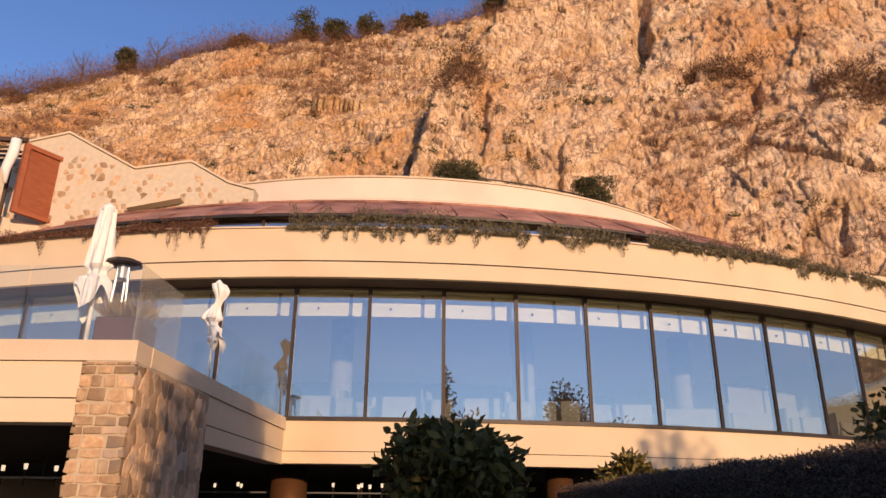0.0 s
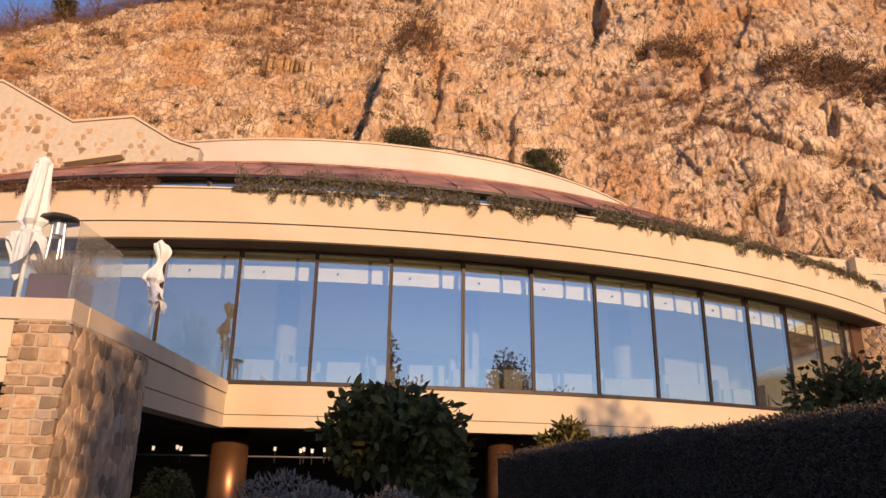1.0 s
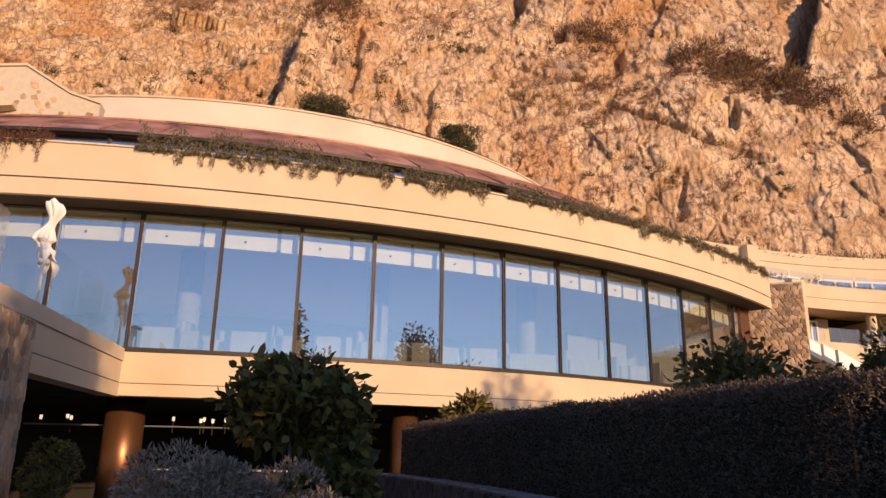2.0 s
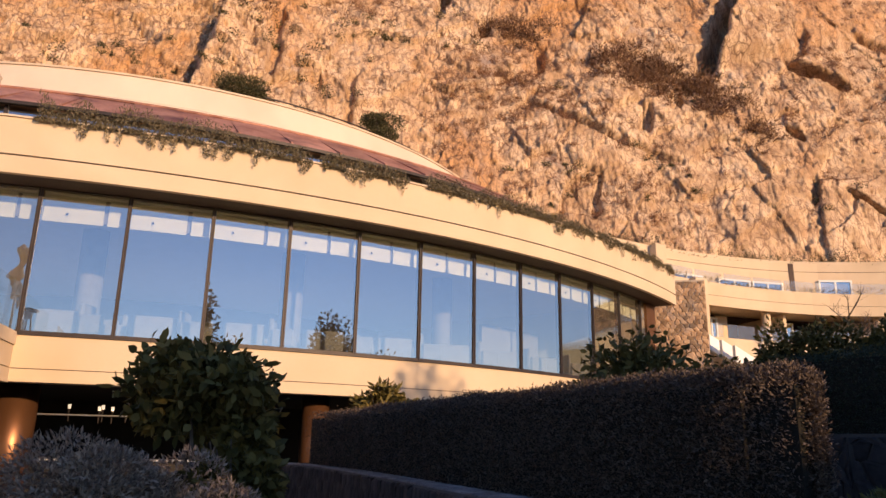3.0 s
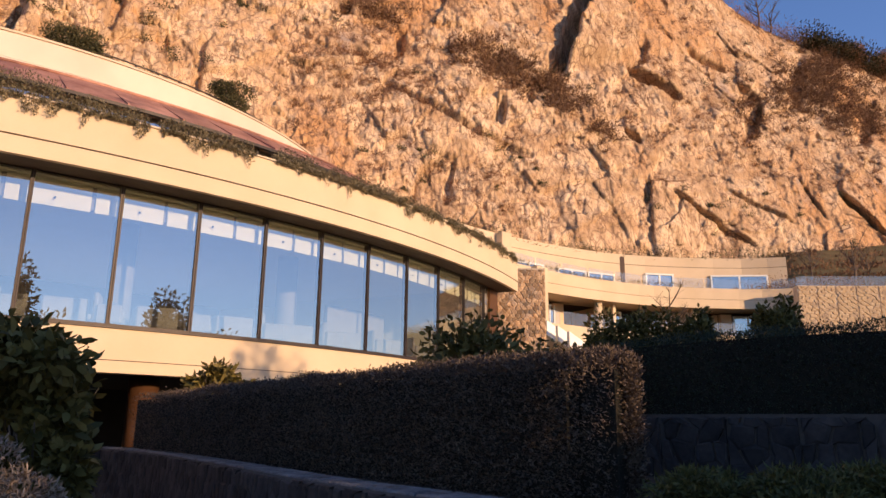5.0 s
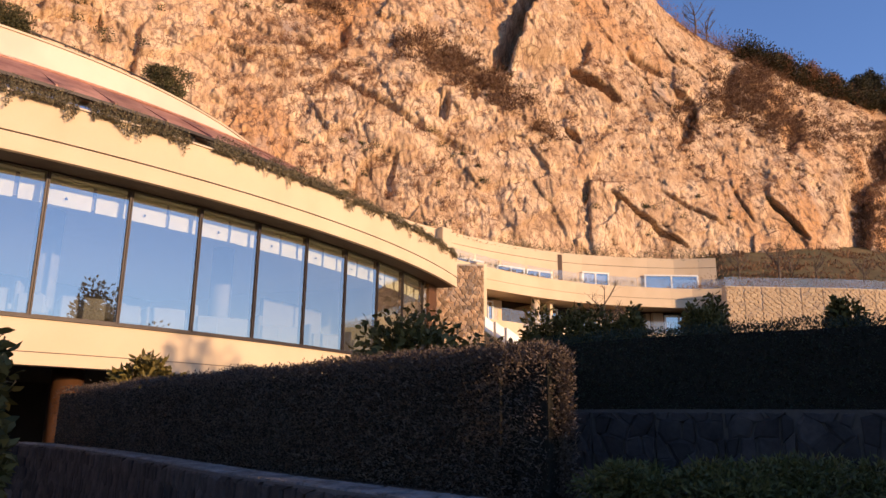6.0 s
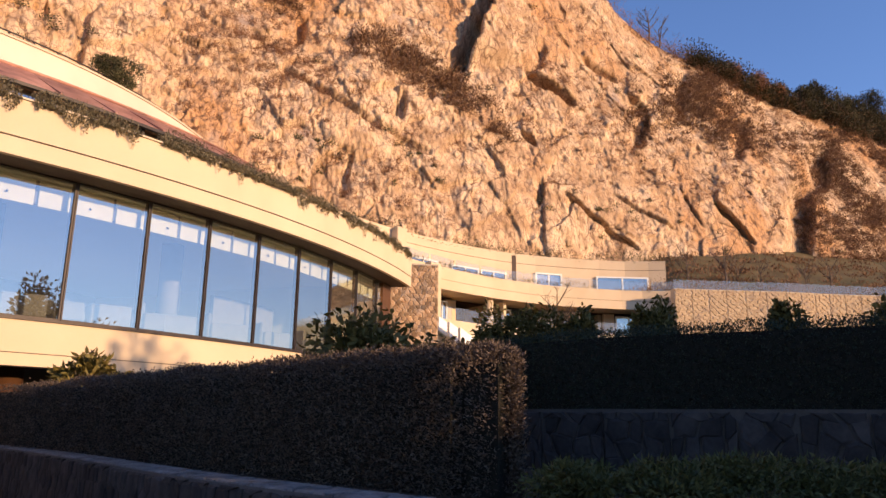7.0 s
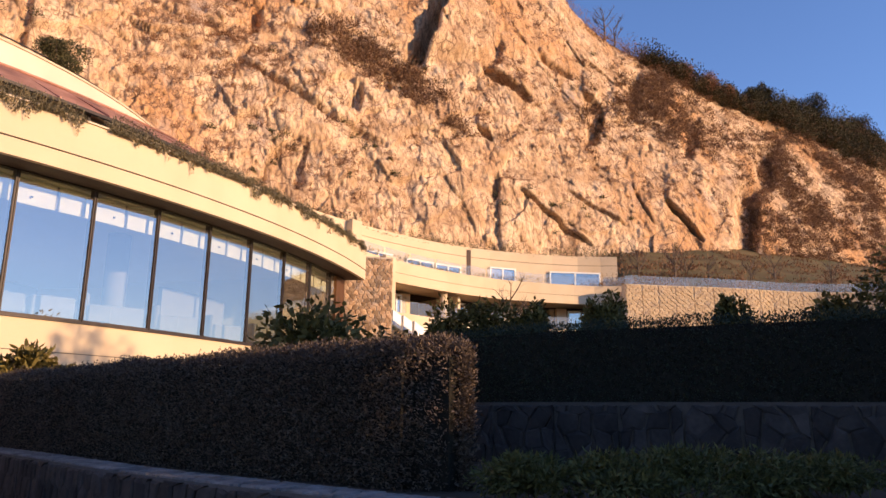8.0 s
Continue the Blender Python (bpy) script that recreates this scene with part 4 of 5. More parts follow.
def parasol(x, y, z, h, r, label, seed, loose=False):
    """A closed parasol: pole, gathered cloth with folds, base."""
    t = thing("closed_parasol", (x, y, z), label, "parasol", "parasols")
    pr = random.Random(seed)
    part("pole", tube([(x, y, z), (x, y, z + h)], 0.028, 12), WHITE, t, smooth=True)
    part("base_plate", box(x - 0.3, x + 0.3, y - 0.3, y + 0.3, z, z + 0.06, 0.015), METAL, t)
    n, rows = 40, 22
    v, f = [], []
    for i in range(rows):
        s = i / (rows - 1)
        zz = z + h - 0.06 - s * h * (0.48 if loose else 0.62)
        prof = r * (0.50 + 0.50 * s) if not loose else r * (0.62 + 0.30 * s + 0.30 * math.sin(s * 12 + 0.6))
        if s > 0.72 and not loose:
            prof *= 1 + 0.2 * (s - 0.72)
        if abs(s - 0.70) < 0.04:
            prof *= 0.62
        for k in range(n):
            w = 2 * math.pi * k / n
            fold = 1 + (0.10 + 0.18 * s) * math.sin(4 * w + 1.5 * s) + 0.07 * math.sin(7 * w + seed + 3 * s) + 0.05 * math.sin(11 * w + 9 * s + seed) + pr.uniform(-0.03, 0.03)
            drop = (0.20 * math.sin(3 * w + 0.8) + 0.09 * math.sin(5 * w + seed)) * max(0, s - 0.72) / 0.28
            v.append((x + prof * fold * math.cos(w) + (0.07 * math.sin(8 * s) if loose else 0), y + prof * fold * math.sin(w), zz - drop))
    for i in range(rows - 1):
        for k in range(n):
            f.append((i * n + k, (i + 1) * n + k, (i + 1) * n + (k + 1) % n, i * n + (k + 1) % n))
    f.append(tuple(range(n)))
    part("cloth", (v, f), CANVAS, t)
    part("cap", tube([(x, y, z + h - 0.10), (x, y, z + h - 0.02), (x, y, z + h + 0.03)], [r * 0.52, r * 0.42, r * 0.1], 16), CANVAS, t, smooth=True)
    part("tie", tube([(x, y, z + h * 0.50), (x, y, z + h * 0.53)], r * 0.62, 16), CANVAS, t, smooth=True)
    return t


parasol(-4.78, 9.5, 3.44, 2.24, 0.20, "closed white canvas parasol tied to its pole on the terrace", 1)
parasol(-4.36, 13.4, 3.44, 2.34, 0.15, "closed white parasol with loosely hanging cloth beside the windows", 5, True)

hx, hy = -4.48, 9.6
heater = thing("patio_heater", (hx, hy, 3.44), "steel patio heater with a dark hood", "heater")
part("hood", tube([(hx, hy, 4.82), (hx, hy, 4.87), (hx, hy, 4.93)], [0.26, 0.23, 0.04], 8), METAL, heater)
for dx, dy in ((-0.09, 0), (0.09, 0), (0, 0.1)):
    part("upright", tube([(hx + dx * 1.6, hy + dy, 3.44), (hx + dx * 0.8, hy + dy, 4.83)], 0.022, 8), CHROME, heater)
part("burner", tube([(hx, hy, 4.62), (hx, hy, 4.83)], 0.07, 12), CHROME, heater)
part("foot", tube([(hx, hy, 3.44), (hx, hy, 3.52)], 0.22, 16), METAL, heater)
pot = thing("planter", (-4.02, 9.0, 3.44), "square dark brown planter with dry ornamental grass", "planter")
part("tub", box(-4.32, -3.76, 8.72, 9.28, 3.44, 3.86, 0.015), POT, pot)
rg2 = np.random.default_rng(8)
gp = np.stack([rg2.uniform(-4.27, -3.81, 700), rg2.uniform(8.76, 9.24, 700), np.full(700, 3.85)], 1)
gd = rg2.normal(size=(700, 3)) * np.array([0.7, 0.7, 0.15]) + np.array([0, 0, 1.0])
part("grass", leaves(gp, gd, 0.34, 0.012, rg2, 0.5), STRAW, pot, "pale dry grass blades")

# ---- trailing plants along the fascia ----
rt = np.random.default_rng(21)


def trailing(a0, a1, n, hang, rise, length):
    a = rt.uniform(a0, a1, n)
    dens = vnoise(np.stack([a * 1.3, a * 0, a * 0], 1), 7)
    keep = dens > 0.10
    a, dens = a[keep], dens[keep]
    r = 29.48 - rt.uniform(0, 0.45, len(a))
    fall = vnoise(np.stack([a * 5.0, a * 0, a * 0], 1), 19)
    fall = np.where(fall > 0.52, (fall - 0.52) * 2.0, 0)
    over = rt.uniform(0, 1, len(a)) < 0.30
    z = 7.56 + rt.uniform(0, 1, len(a)) ** 1.5 * rise * (0.4 + dens) * np.interp(a, [-78, -62], [1.0, 0.35])
    r = np.where(over, 29.47 + rt.uniform(0, 0.07, len(a)), r)
    z = np.where(over, 7.60 - rt.uniform(0, 1, len(a)) * (0.06 + hang * fall), z)
    p = np.stack([CX + r * np.cos(np.radians(a)), CY + r * np.sin(np.radians(a)), z], 1)
    d = rt.normal(size=(len(a), 3)) * 0.8
    d[:, 2] += np.where(over, -1.0, 1.0)
    return leaves(p, d, length, length * 0.24, rt)


tagged(solid("trailing_shrub", trailing(-91.6, -52, 46000, 0.34, 0.44, 0.08), TRAIL), "grey-green trailing rosemary hanging over the curved fascia", "plants", kind="stuff")
tagged(solid("trailing_creeper", trailing(-118, -95.0, 32000, 0.55, 0.26, 0.065), REDVINE), "reddish winter creeper along the curved fascia", "plants", kind="stuff")


def shrub(name, at, size, n, leaf, aspect, material, label, seed, category="shrub", group="", lumps=10, stems=5, shell=0.5, foot=None):
    """A shrub: bent stems and a lumpy crown of single leaves."""
    r_ = np.random.default_rng(seed)
    x, y, z = at
    foot = z - 0.05 if foot is None else foot
    t = thing(name, (x, y, foot), label, category, group)
    for i in range(stems):
        w = r_.uniform(0, 6.28)
        e = (x + math.cos(w) * size[0] * 0.5, y + math.sin(w) * size[1] * 0.5, z + size[2] * r_.uniform(0.9, 1.5))
        part("stem", tube([(x + 0.03 * i, y, foot), (x + (e[0] - x) * 0.35, y + (e[1] - y) * 0.35, z + size[2] * 0.5), e], [0.028 * size[2], 0.02 * size[2], 0.007 * size[2]], 6), BARK, t)
    p, d = cloud(r_, n, (x, y, z + size[2]), (size[0], size[1], size[2]), lumps, shell)
    ok = p[:, 2] > z
    part("foliage", leaves(p[ok], d[ok] * (0.6 if material == LAUREL else 1.0) + r_.normal(size=(ok.sum(), 3)) * 0.7 + np.array([0, 0, 0.05 if material == LAUREL else 0.25]), leaf, leaf * aspect, r_, 0.25, material == LAUREL), material, t)
    return t


# bushes by the top wall
shrub("round_bush", (0.46, 26.3, 13.35), (1.5, 0.8, 1.0), 8000, 0.10, 0.4, EVERGREEN, "round dark evergreen bush above the top wall", 31, "bush")
shrub("round_bush", (6.25, 28.1, 13.62), (1.5, 0.8, 0.80), 7000, 0.10, 0.4, EVERGREEN, "round dark evergreen bush beside the thin railing", 32, "bush")

# trees and bushes on the rim
tw = random.Random(4)


def rim_point(a, back=0.0):
    el, bd, sb = (float(np.interp(a, AZ, t)) for t in (TOP_EL, BASE_D, SET_BACK))
    d = bd + sb + back
    return (math.sin(radians(a)) * d, math.cos(radians(a)) * d, 1.6 + (bd + sb) * math.tan(radians(el)) - 0.3)


for a, w, h, m, lab in ((-27.5, 1.0, 1.5, EVERGREEN, "small windswept pine on the cliff rim"), (-18.5, 1.5, 1.0, EVERGREEN, "low dark evergreen bush on the cliff rim"), (-13.0, 1.9, 1.9, EVERGREEN, "spreading dark pine on the cliff rim"),
                        (-10.2, 1.5, 1.2, EVERGREEN, "round dark bush on the cliff rim"), (-7.3, 1.4, 1.5, EVERGREEN, "round brown-green bush on the cliff rim"), (-3.8, 1.0, 1.2, EVERGREEN, "dark bush on the cliff rim"), (-2.4, 0.9, 1.0, EVERGREEN, "dark bush on the cliff rim"),
                        (4.6, 1.4, 1.0, EVERGREEN, "dark bush on the cliff rim"), (6.6, 2.2, 1.5, EVERGREEN, "broad dark bush on the cliff rim"), (68.6, 2.0, 2.2, EVERGREEN, "dark evergreen tree above the wooded slope"), (72.2, 2.6, 2.2, EVERGREEN, "dark evergreen tree above the wooded slope"), (65.0, 1.6, 1.6, EVERGREEN, "dark evergreen tree above the wooded slope")):
    shrub("rim_tree", (rim_point(a)[0], rim_point(a)[1], rim_point(a)[2] - 0.35 * h), (w * 1.25, w * 1.25, h * 1.25), 2600, 0.27, 0.45, m, lab, int(100 + a), "tree", "trees on the cliff rim", 12, 4, 0.2)


for i, (a, w, h, up) in enumerate(((59.6, 1.3, 1.2, 0.0), (61.6, 1.6, 1.4, 0.2), (63.4, 1.8, 1.5, 0.3), (66.6, 1.7, 1.7, 0.4), (67.4, 1.6, 1.9, 1.4), (69.6, 2.0, 1.8, 0.6), (70.8, 2.3, 2.3, 0.8), (73.6, 2.5, 2.2, 0.6), (75.4, 2.4, 2.2, 0.6), (64.6, 1.6, 1.3, 0.2))):
    x, y, z = rim_point(a)
    shrub("rim_tree", (x, y, z - 0.9 + up), (w * 1.2, w * 1.2, h * 1.35), 4600, 0.24, 0.42, SCRUB if i in (1, 2, 9) else WOODLEAF, "brown bushy tree above the wooded slope" if i in (1, 2, 9) else "dark evergreen tree above the wooded slope", 300 + i, "tree", "trees on the cliff rim", 14, 4, 0.25)


def bare_tree(at, h, seed, label, material=BARK):
    """A leafless tree: trunk, limbs and many fine twigs."""
    r_ = random.Random(seed)
    t = thing("bare_tree", at, label, "tree", "bare trees")
    x, y, z = at
    part("trunk", tube([(x, y, z - 0.3), (x + 0.05 * h, y, z + h * 0.35), (x + 0.02 * h, y, z + h * 0.7)], [0.03 * h, 0.02 * h, 0.008 * h], 7), material, t)
    twigs = []
    for i in range(9):
        w, s = r_.uniform(0, 6.28), r_.uniform(0.25, 0.7)
        b = Vector((x + 0.04 * h, y, z + h * s))
        e = b + Vector((math.cos(w) * 0.25 * h, math.sin(w) * 0.25 * h, h * r_.uniform(0.2, 0.4)))
        part("limb", tube([b, (b + e) / 2 + Vector((0, 0, -0.02 * h)), e], [0.010 * h, 0.007 * h, 0.003 * h], 5), material, t)
        for j in range(8):
            q = b + (e - b) * r_.uniform(0.35, 1.0)
            g = q + Vector((r_.uniform(-1, 1), r_.uniform(-1, 1), r_.uniform(0.3, 1.3))) * 0.11 * h
            twigs.append(tube([q, g], [0.003 * h, 0.0012 * h], 3, False))
    part("twig_mass", join(*twigs), material, t)["kind"] = "stuff"
    return t


for a, h in ((-30.5, 4.2), (-25.3, 4.6), (2.5, 4.0), (5.4, 3.4), (8.6, 3.2), (55.6, 5.5), (56.4, 4.5), (58.6, 3.4), (71.6, 4.5), (61.0, 3.0)):
    bare_tree(rim_point(a, 1.0), h, int(500 + 10 * a), "leafless grey tree on the cliff rim")

# ---- the stone house above the terrace ----
HY = 21.8
house = tagged(new("stone_house"), "pale rubble stone house wall with stepped sloping top", "house")
outline = [(-15.2, 9.0), (-6.3, 9.0), (-6.3, 11.55), (-7.17, 11.79), (-8.48, 12.55), (-10.33, 12.28), (-12.74, 13.60), (-15.2, 12.95)]
n = len(outline)
hv = [(x, HY, z) for x, z in outline] + [(x, HY + 0.5, z) for x, z in outline]
solid("wall", (hv, [tuple(range(n)), tuple(range(2 * n - 1, n - 1, -1))] + [(i, n + i, n + (i + 1) % n, (i + 1) % n) for i in range(n)]), MORTAR, house)
hr = random.Random(9)


def under(x):
    xs, zs = [-15.2, -12.74, -10.33, -8.48, -7.17, -6.3], [12.95, 13.6, 12.28, 12.55, 11.79, 11.55]
    return float(np.interp(x, xs, zs))


kept = [c for c in hexes(8.8, 4.7, 0.27, 0.21, hr, 0.28) if max(p[1] for p in c) + 9.0 < under(sum(p[0] for p in c) / 6 - 15.2) - 0.14 and hr.random() < 0.40]
for c in kept:
    cx_, cz_ = sum(p[0] for p in c) / 6, sum(p[1] for p in c) / 6
    s_ = hr.uniform(0.6, 0.95)
    solid("stone", stone_piece([(cx_ + (p[0] - cx_) * s_, cz_ + (p[1] - cz_) * s_) for p in c], (-15.2, HY, 9.0), (1, 0, 0), (0, 0, 1), (0, -1, 0), 0.03, 0.010, hr), STONE, house)
caps = []
for (xa, za), (xb, zb) in zip(outline[2:7], outline[3:8]):
    caps.append(slab((xa, HY - 0.07, za + 0.004), (xb, HY - 0.07, zb + 0.004), (0, 0, 1), (0, 1, 0), 0.07, 0.64))
solid("coping", join(*caps), CAPSTONE, house)
tagged(solid("stone_ledge", slab((-10.25, HY - 0.40, 10.72), (-8.55, HY - 0.40, 11.08), (0, 0, 1), (0, 1, 0), 0.15, 0.39), CAPSTONE), "pale sloping stone ledge on the house wall", "ledge", kind="structure")
# wooden shutter wall, turned towards the right
shx = Vector((0.75, 1.2, 0)).normalized()
shn = Vector((shx.y, -shx.x, 0))
shutter = thing("wooden_shutter", (-13.9, 21.2, 10.5), "red-stained slatted wooden shutter in a heavy frame", "shutter")
so = Vector((-13.55, 20.8, 10.32))
W_, H_ = 1.60, 2.38
part("frame", join(slab(so, so + shx * 0.16, (0, 0, 1), shn, H_, 0.10), slab(so + shx * (W_ - 0.16), so + shx * W_, (0, 0, 1), shn, H_, 0.10), slab(so + shx * 0.16 + Vector((0, 0, H_ - 0.15)), so + shx * (W_ - 0.16) + Vector((0, 0, H_ - 0.15)), (0, 0, 1), shn, 0.15, 0.10), slab(so + shx * 0.16, so + shx * (W_ - 0.16), (0, 0, 1), shn, 0.12, 0.10)), WOOD, shutter)
for i in range(38):
    b = so + shx * 0.165 + Vector((0, 0, 0.125 + i * 0.0555))
    part("slat", slab(b + shn * 0.02, b + shx * (W_ - 0.33) + shn * 0.02, (-shn.x * 0.2, -shn.y * 0.2, 1), shn, 0.052, 0.012), WOOD, shutter)
part("back_board", slab(so, so + shx * W_, (0, 0, 1), -shn, H_, 0.04), WOOD, shutter)
tagged(solid("wall_low", join(slab((-17.5, 19.0, 9.0), tuple(so + shx * 1.5 + Vector((0, 0, -1.55))), (0, 0, 1), (-0.8, 0.5, 0), 1.48, 0.3)), MORTAR), "low pale stone wall below the wooden shutter", "wall", kind="structure")
curtain = tagged(solid("curtain", tube([(-13.78, 20.6, 11.2), (-13.84, 20.58, 11.7), (-13.74, 20.6, 12.2), (-13.72, 20.6, 12.72)], [0.05, 0.14, 0.16, 0.15], 10), CANVAS, smooth=True), "white gathered curtain beside the wooden shutter", "curtain")
perg = thing("pergola", (-15.2, 20.5, 10.5), "dark slatted pergola roof beside the house", "pergola")
part("beam", slab((-17.5, 20.2, 12.62), (-13.5, 20.75, 12.74), (0, 0, 1), (0, 1, 0), 0.14, 0.12), SOFFIT, perg)
for i in range(7):
    part("slat", slab((-17.4, 20.4 + i * 0.33, 12.46), (-13.9, 20.9 + i * 0.33, 12.58), (0, 0, 1), (0, 1, 0), 0.08, 0.06), SOFFIT, perg)
part("post", tube([(-13.95, 20.95, 9.0), (-13.95, 20.95, 12.7)], 0.06, 8), SOFFIT, perg)

# ---- the far wing ----
FARLINE = smooth_line([(21.0, 29.6), (23.4, 30.2), (27.6, 30.6), (31.9, 30.3), (35.4, 29.0), (38.0, 27.6), (39.4, 26.2)], 1.0)


def offset(line, d):
    out = []
    for i, p in enumerate(line):
        a, b = line[max(i - 1, 0)], line[min(i + 1, len(line) - 1)]
        t = Vector((b[0] - a[0], b[1] - a[1])).normalized()
        out.append((p[0] - t.y * d, p[1] + t.x * d))
    return out


wing = tagged(new("hotel_wing"), "curved two-storey cream hotel wing with planted balconies", "building")
solid("parapet", join(curve_bar(FARLINE, 0.35, 8.60, 9.12), curve_bar(FARLINE, 0.35, 9.14, 9.80)), PLASTER, wing)
solid("joint", curve_bar(offset(FARLINE, 0.03), 0.3, 9.115, 9.145), JOINT, wing)
solid("terrace_slab", curve_bar(offset(FARLINE, 0.35), 3.6, 8.70, 9.0), CAPSTONE, wing)
UP = offset(FARLINE, 3.4)
solid("upper_wall", join(curve_bar(UP, 0.4, 9.0, 11.80), curve_bar(UP, 0.4, 11.83, 12.45)), PLASTER, wing)
solid("upper_joint", curve_bar(offset(UP, 0.03), 0.3, 11.795, 11.835), JOINT, wing)
solid("roof", curve_bar(offset(UP, 0.4), 6.0, 12.1, 12.3), GRASS, wing)
LOW = offset(FARLINE, 2.2)

def along(line, s):
    """Place and way at arc length s."""
    for a, b in zip(line, line[1:]):
        L = math.hypot(b[0] - a[0], b[1] - a[1])
        if s <= L:
            d = Vector(((b[0] - a[0]) / L, (b[1] - a[1]) / L, 0))
            return Vector((a[0], a[1], 0)) + d * s, d
        s -= L
    return Vector((line[-1][0], line[-1][1], 0)), d


def stretch(line, s0, s1):
    """The part of a plan line between two arc lengths."""
    n = max(2, int((s1 - s0) / 0.8) + 1)
    return [tuple(along(line, s0 + (s1 - s0) * i / (n - 1))[0][:2]) for i in range(n)]


for s0, s1 in ((0.0, 5.2), (6.05, 6.84), (9.21, 9.5), (13.68, 16.2), (17.77, 18.45), (20.35, 21.6)):
    solid("lower_wall", curve_bar(stretch(LOW, s0, s1), 0.4, 6.0, 8.60), PLASTER, wing)
for s0 in (6.84, 9.21, 13.4, 16.2, 17.5):
    p, d = along(LOW, s0)
    solid("room_side", slab(p + Vector((0, 0, 6.0)) + Vector((-d.y, d.x, 0)) * 0.41, p + d * 0.25 + Vector((0, 0, 6.0)) + Vector((-d.y, d.x, 0)) * 0.41, (0, 0, 1), (-d.y, d.x, 0), 2.6, 1.7), PLASTER, wing)
solid("partition", slab(along(LOW, 9.25)[0] + Vector((0, 0, 6.0)), along(LOW, 9.45)[0] + Vector((0, 0, 6.0)), (0, 0, 1), (0.0, -1, 0), 2.6, 1.5), PLASTER, wing)
solid("lower_sill_wall", curve_bar(LOW, 0.4, 4.0, 5.99), PLASTER, wing)
# backs and ceilings coloured soffit-dark to paint the shade inside the openings
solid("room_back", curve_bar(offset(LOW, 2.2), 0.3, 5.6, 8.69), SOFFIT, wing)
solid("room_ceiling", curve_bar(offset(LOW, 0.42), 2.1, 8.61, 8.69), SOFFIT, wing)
solid("balcony_floor", curve_bar(offset(FARLINE, 0.31), 1.88, 5.75, 6.0), CAPSTONE, wing)
solid("balcony_edge", curve_bar(FARLINE, 0.3, 4.0, 7.0), PLASTER, wing)


def far_window(line, s, w, z0, z1, doors=2):
    p, q = along(line, s)[0], along(line, s + w)[0]
    w = (q - p).length
    d = (q - p).normalized()
    nrm = Vector((d.y, -d.x, 0))
    o = p + nrm * 0.10 + Vector((0, 0, z0))
    wnd = solid("window", quad(o + nrm * 0.02, o + d * w + nrm * 0.02, z0, z1), PANE, wing, "white-framed window reflecting sky")
    fr = 0.10
    solid("frame", join(slab(o, o + d * fr, (0, 0, 1), nrm, z1 - z0, 0.07), slab(o + d * (w - fr), o + d * w, (0, 0, 1), nrm, z1 - z0, 0.07), slab(o + Vector((0, 0, z1 - z0 - fr)), o + d * w + Vector((0, 0, z1 - z0 - fr)), (0, 0, 1), nrm, fr, 0.075), *[slab(o + d * (w * (i + 1) / doors - 0.05), o + d * (w * (i + 1) / doors + 0.05), (0, 0, 1), nrm, z1 - z0, 0.07) for i in range(doors - 1)]), WHITE, wnd)
    # thin black sheet paints the dim room behind the pane
    solid("room_shade_sheet", slab(o - nrm * 0.015, o + d * w - nrm * 0.015, (0, 0, 1), -nrm, z1 - z0, 0.002), DARKROOM, wnd)


for s, w in ((4.2, 2.4), (7.7, 2.2), (10.05, 2.0), (14.3, 1.9), (18.7, 3.6)):
    far_window(UP, s, w, 9.0, 11.05 if s < 12 else 11.30)
for s, w in ((5.22, 0.82), (9.55, 1.5), (18.47, 1.85)):
    far_window(LOW, s, w, 6.0, 8.45)
for s in (3.0,):
    p, d = along(UP, s)
    nrm = Vector((d.y, -d.x, 0))
    solid("pier", slab(p + nrm * 0.001, p + d * 0.75 + nrm * 0.001, (0, 0, 1), nrm, 3.1, 0.5), PLASTER, wing).location.z = 9.35
# flat dark sheet on the wall stands in for a shaded recess
p, d = along(UP, 12.6)
nrm = Vector((d.y, -d.x, 0))
solid("recess_shade_sheet", slab(p + nrm * 0.004 + Vector((0, 0, 9.0)), p + d * 1.0 + nrm * 0.004 + Vector((0, 0, 9.0)), (0, 0, 1), nrm, 3.3, 0.02), SOFFIT, wing)
for s in (7.6, 14.2):
    p, d = along(offset(FARLINE, 0.6), s)
    solid("column", tube([(p.x, p.y, 6.0), (p.x, p.y, 8.69)], 0.24, 14), PLASTER, wing, smooth=True)
for s in range(0, 19, 2):
    p, d = along(offset(FARLINE, 0.1), s + 0.4)
    g = solid("balcony_glass", quad(p, p + d * 1.9, 7.0, 7.72), FROSTGLASS, wing)
    g.visible_shadow = False
    g = solid("terrace_glass", quad(p, p + d * 1.95, 9.80, 10.40), FROSTGLASS, wing)
    g.visible_shadow = False
stair = thing("garden_stair", (24.6, 29.2, 5.0), "white sloping stair parapets before the hotel wing", "stair")
for i in range(3):
    part("stair_parapet", slab((23.3 + 0.1 * i, 29.5 - 0.75 * i, 6.2 - 0.35 * i), (27.4, 30.0 - 0.75 * i, 4.5 - 0.35 * i), (0, 0, 1), (0.1, 1, 0), 0.75, 0.22), WHITE, stair)
# wing's end wall by the curved front
tagged(solid("wall_wing_end", prism([(22.9, 29.7), (23.7, 29.85), (23.7, 30.6), (22.6, 30.6)], 4.0, 9.8), PLASTER), "cream end pier of the hotel wing", "wall", kind="structure")
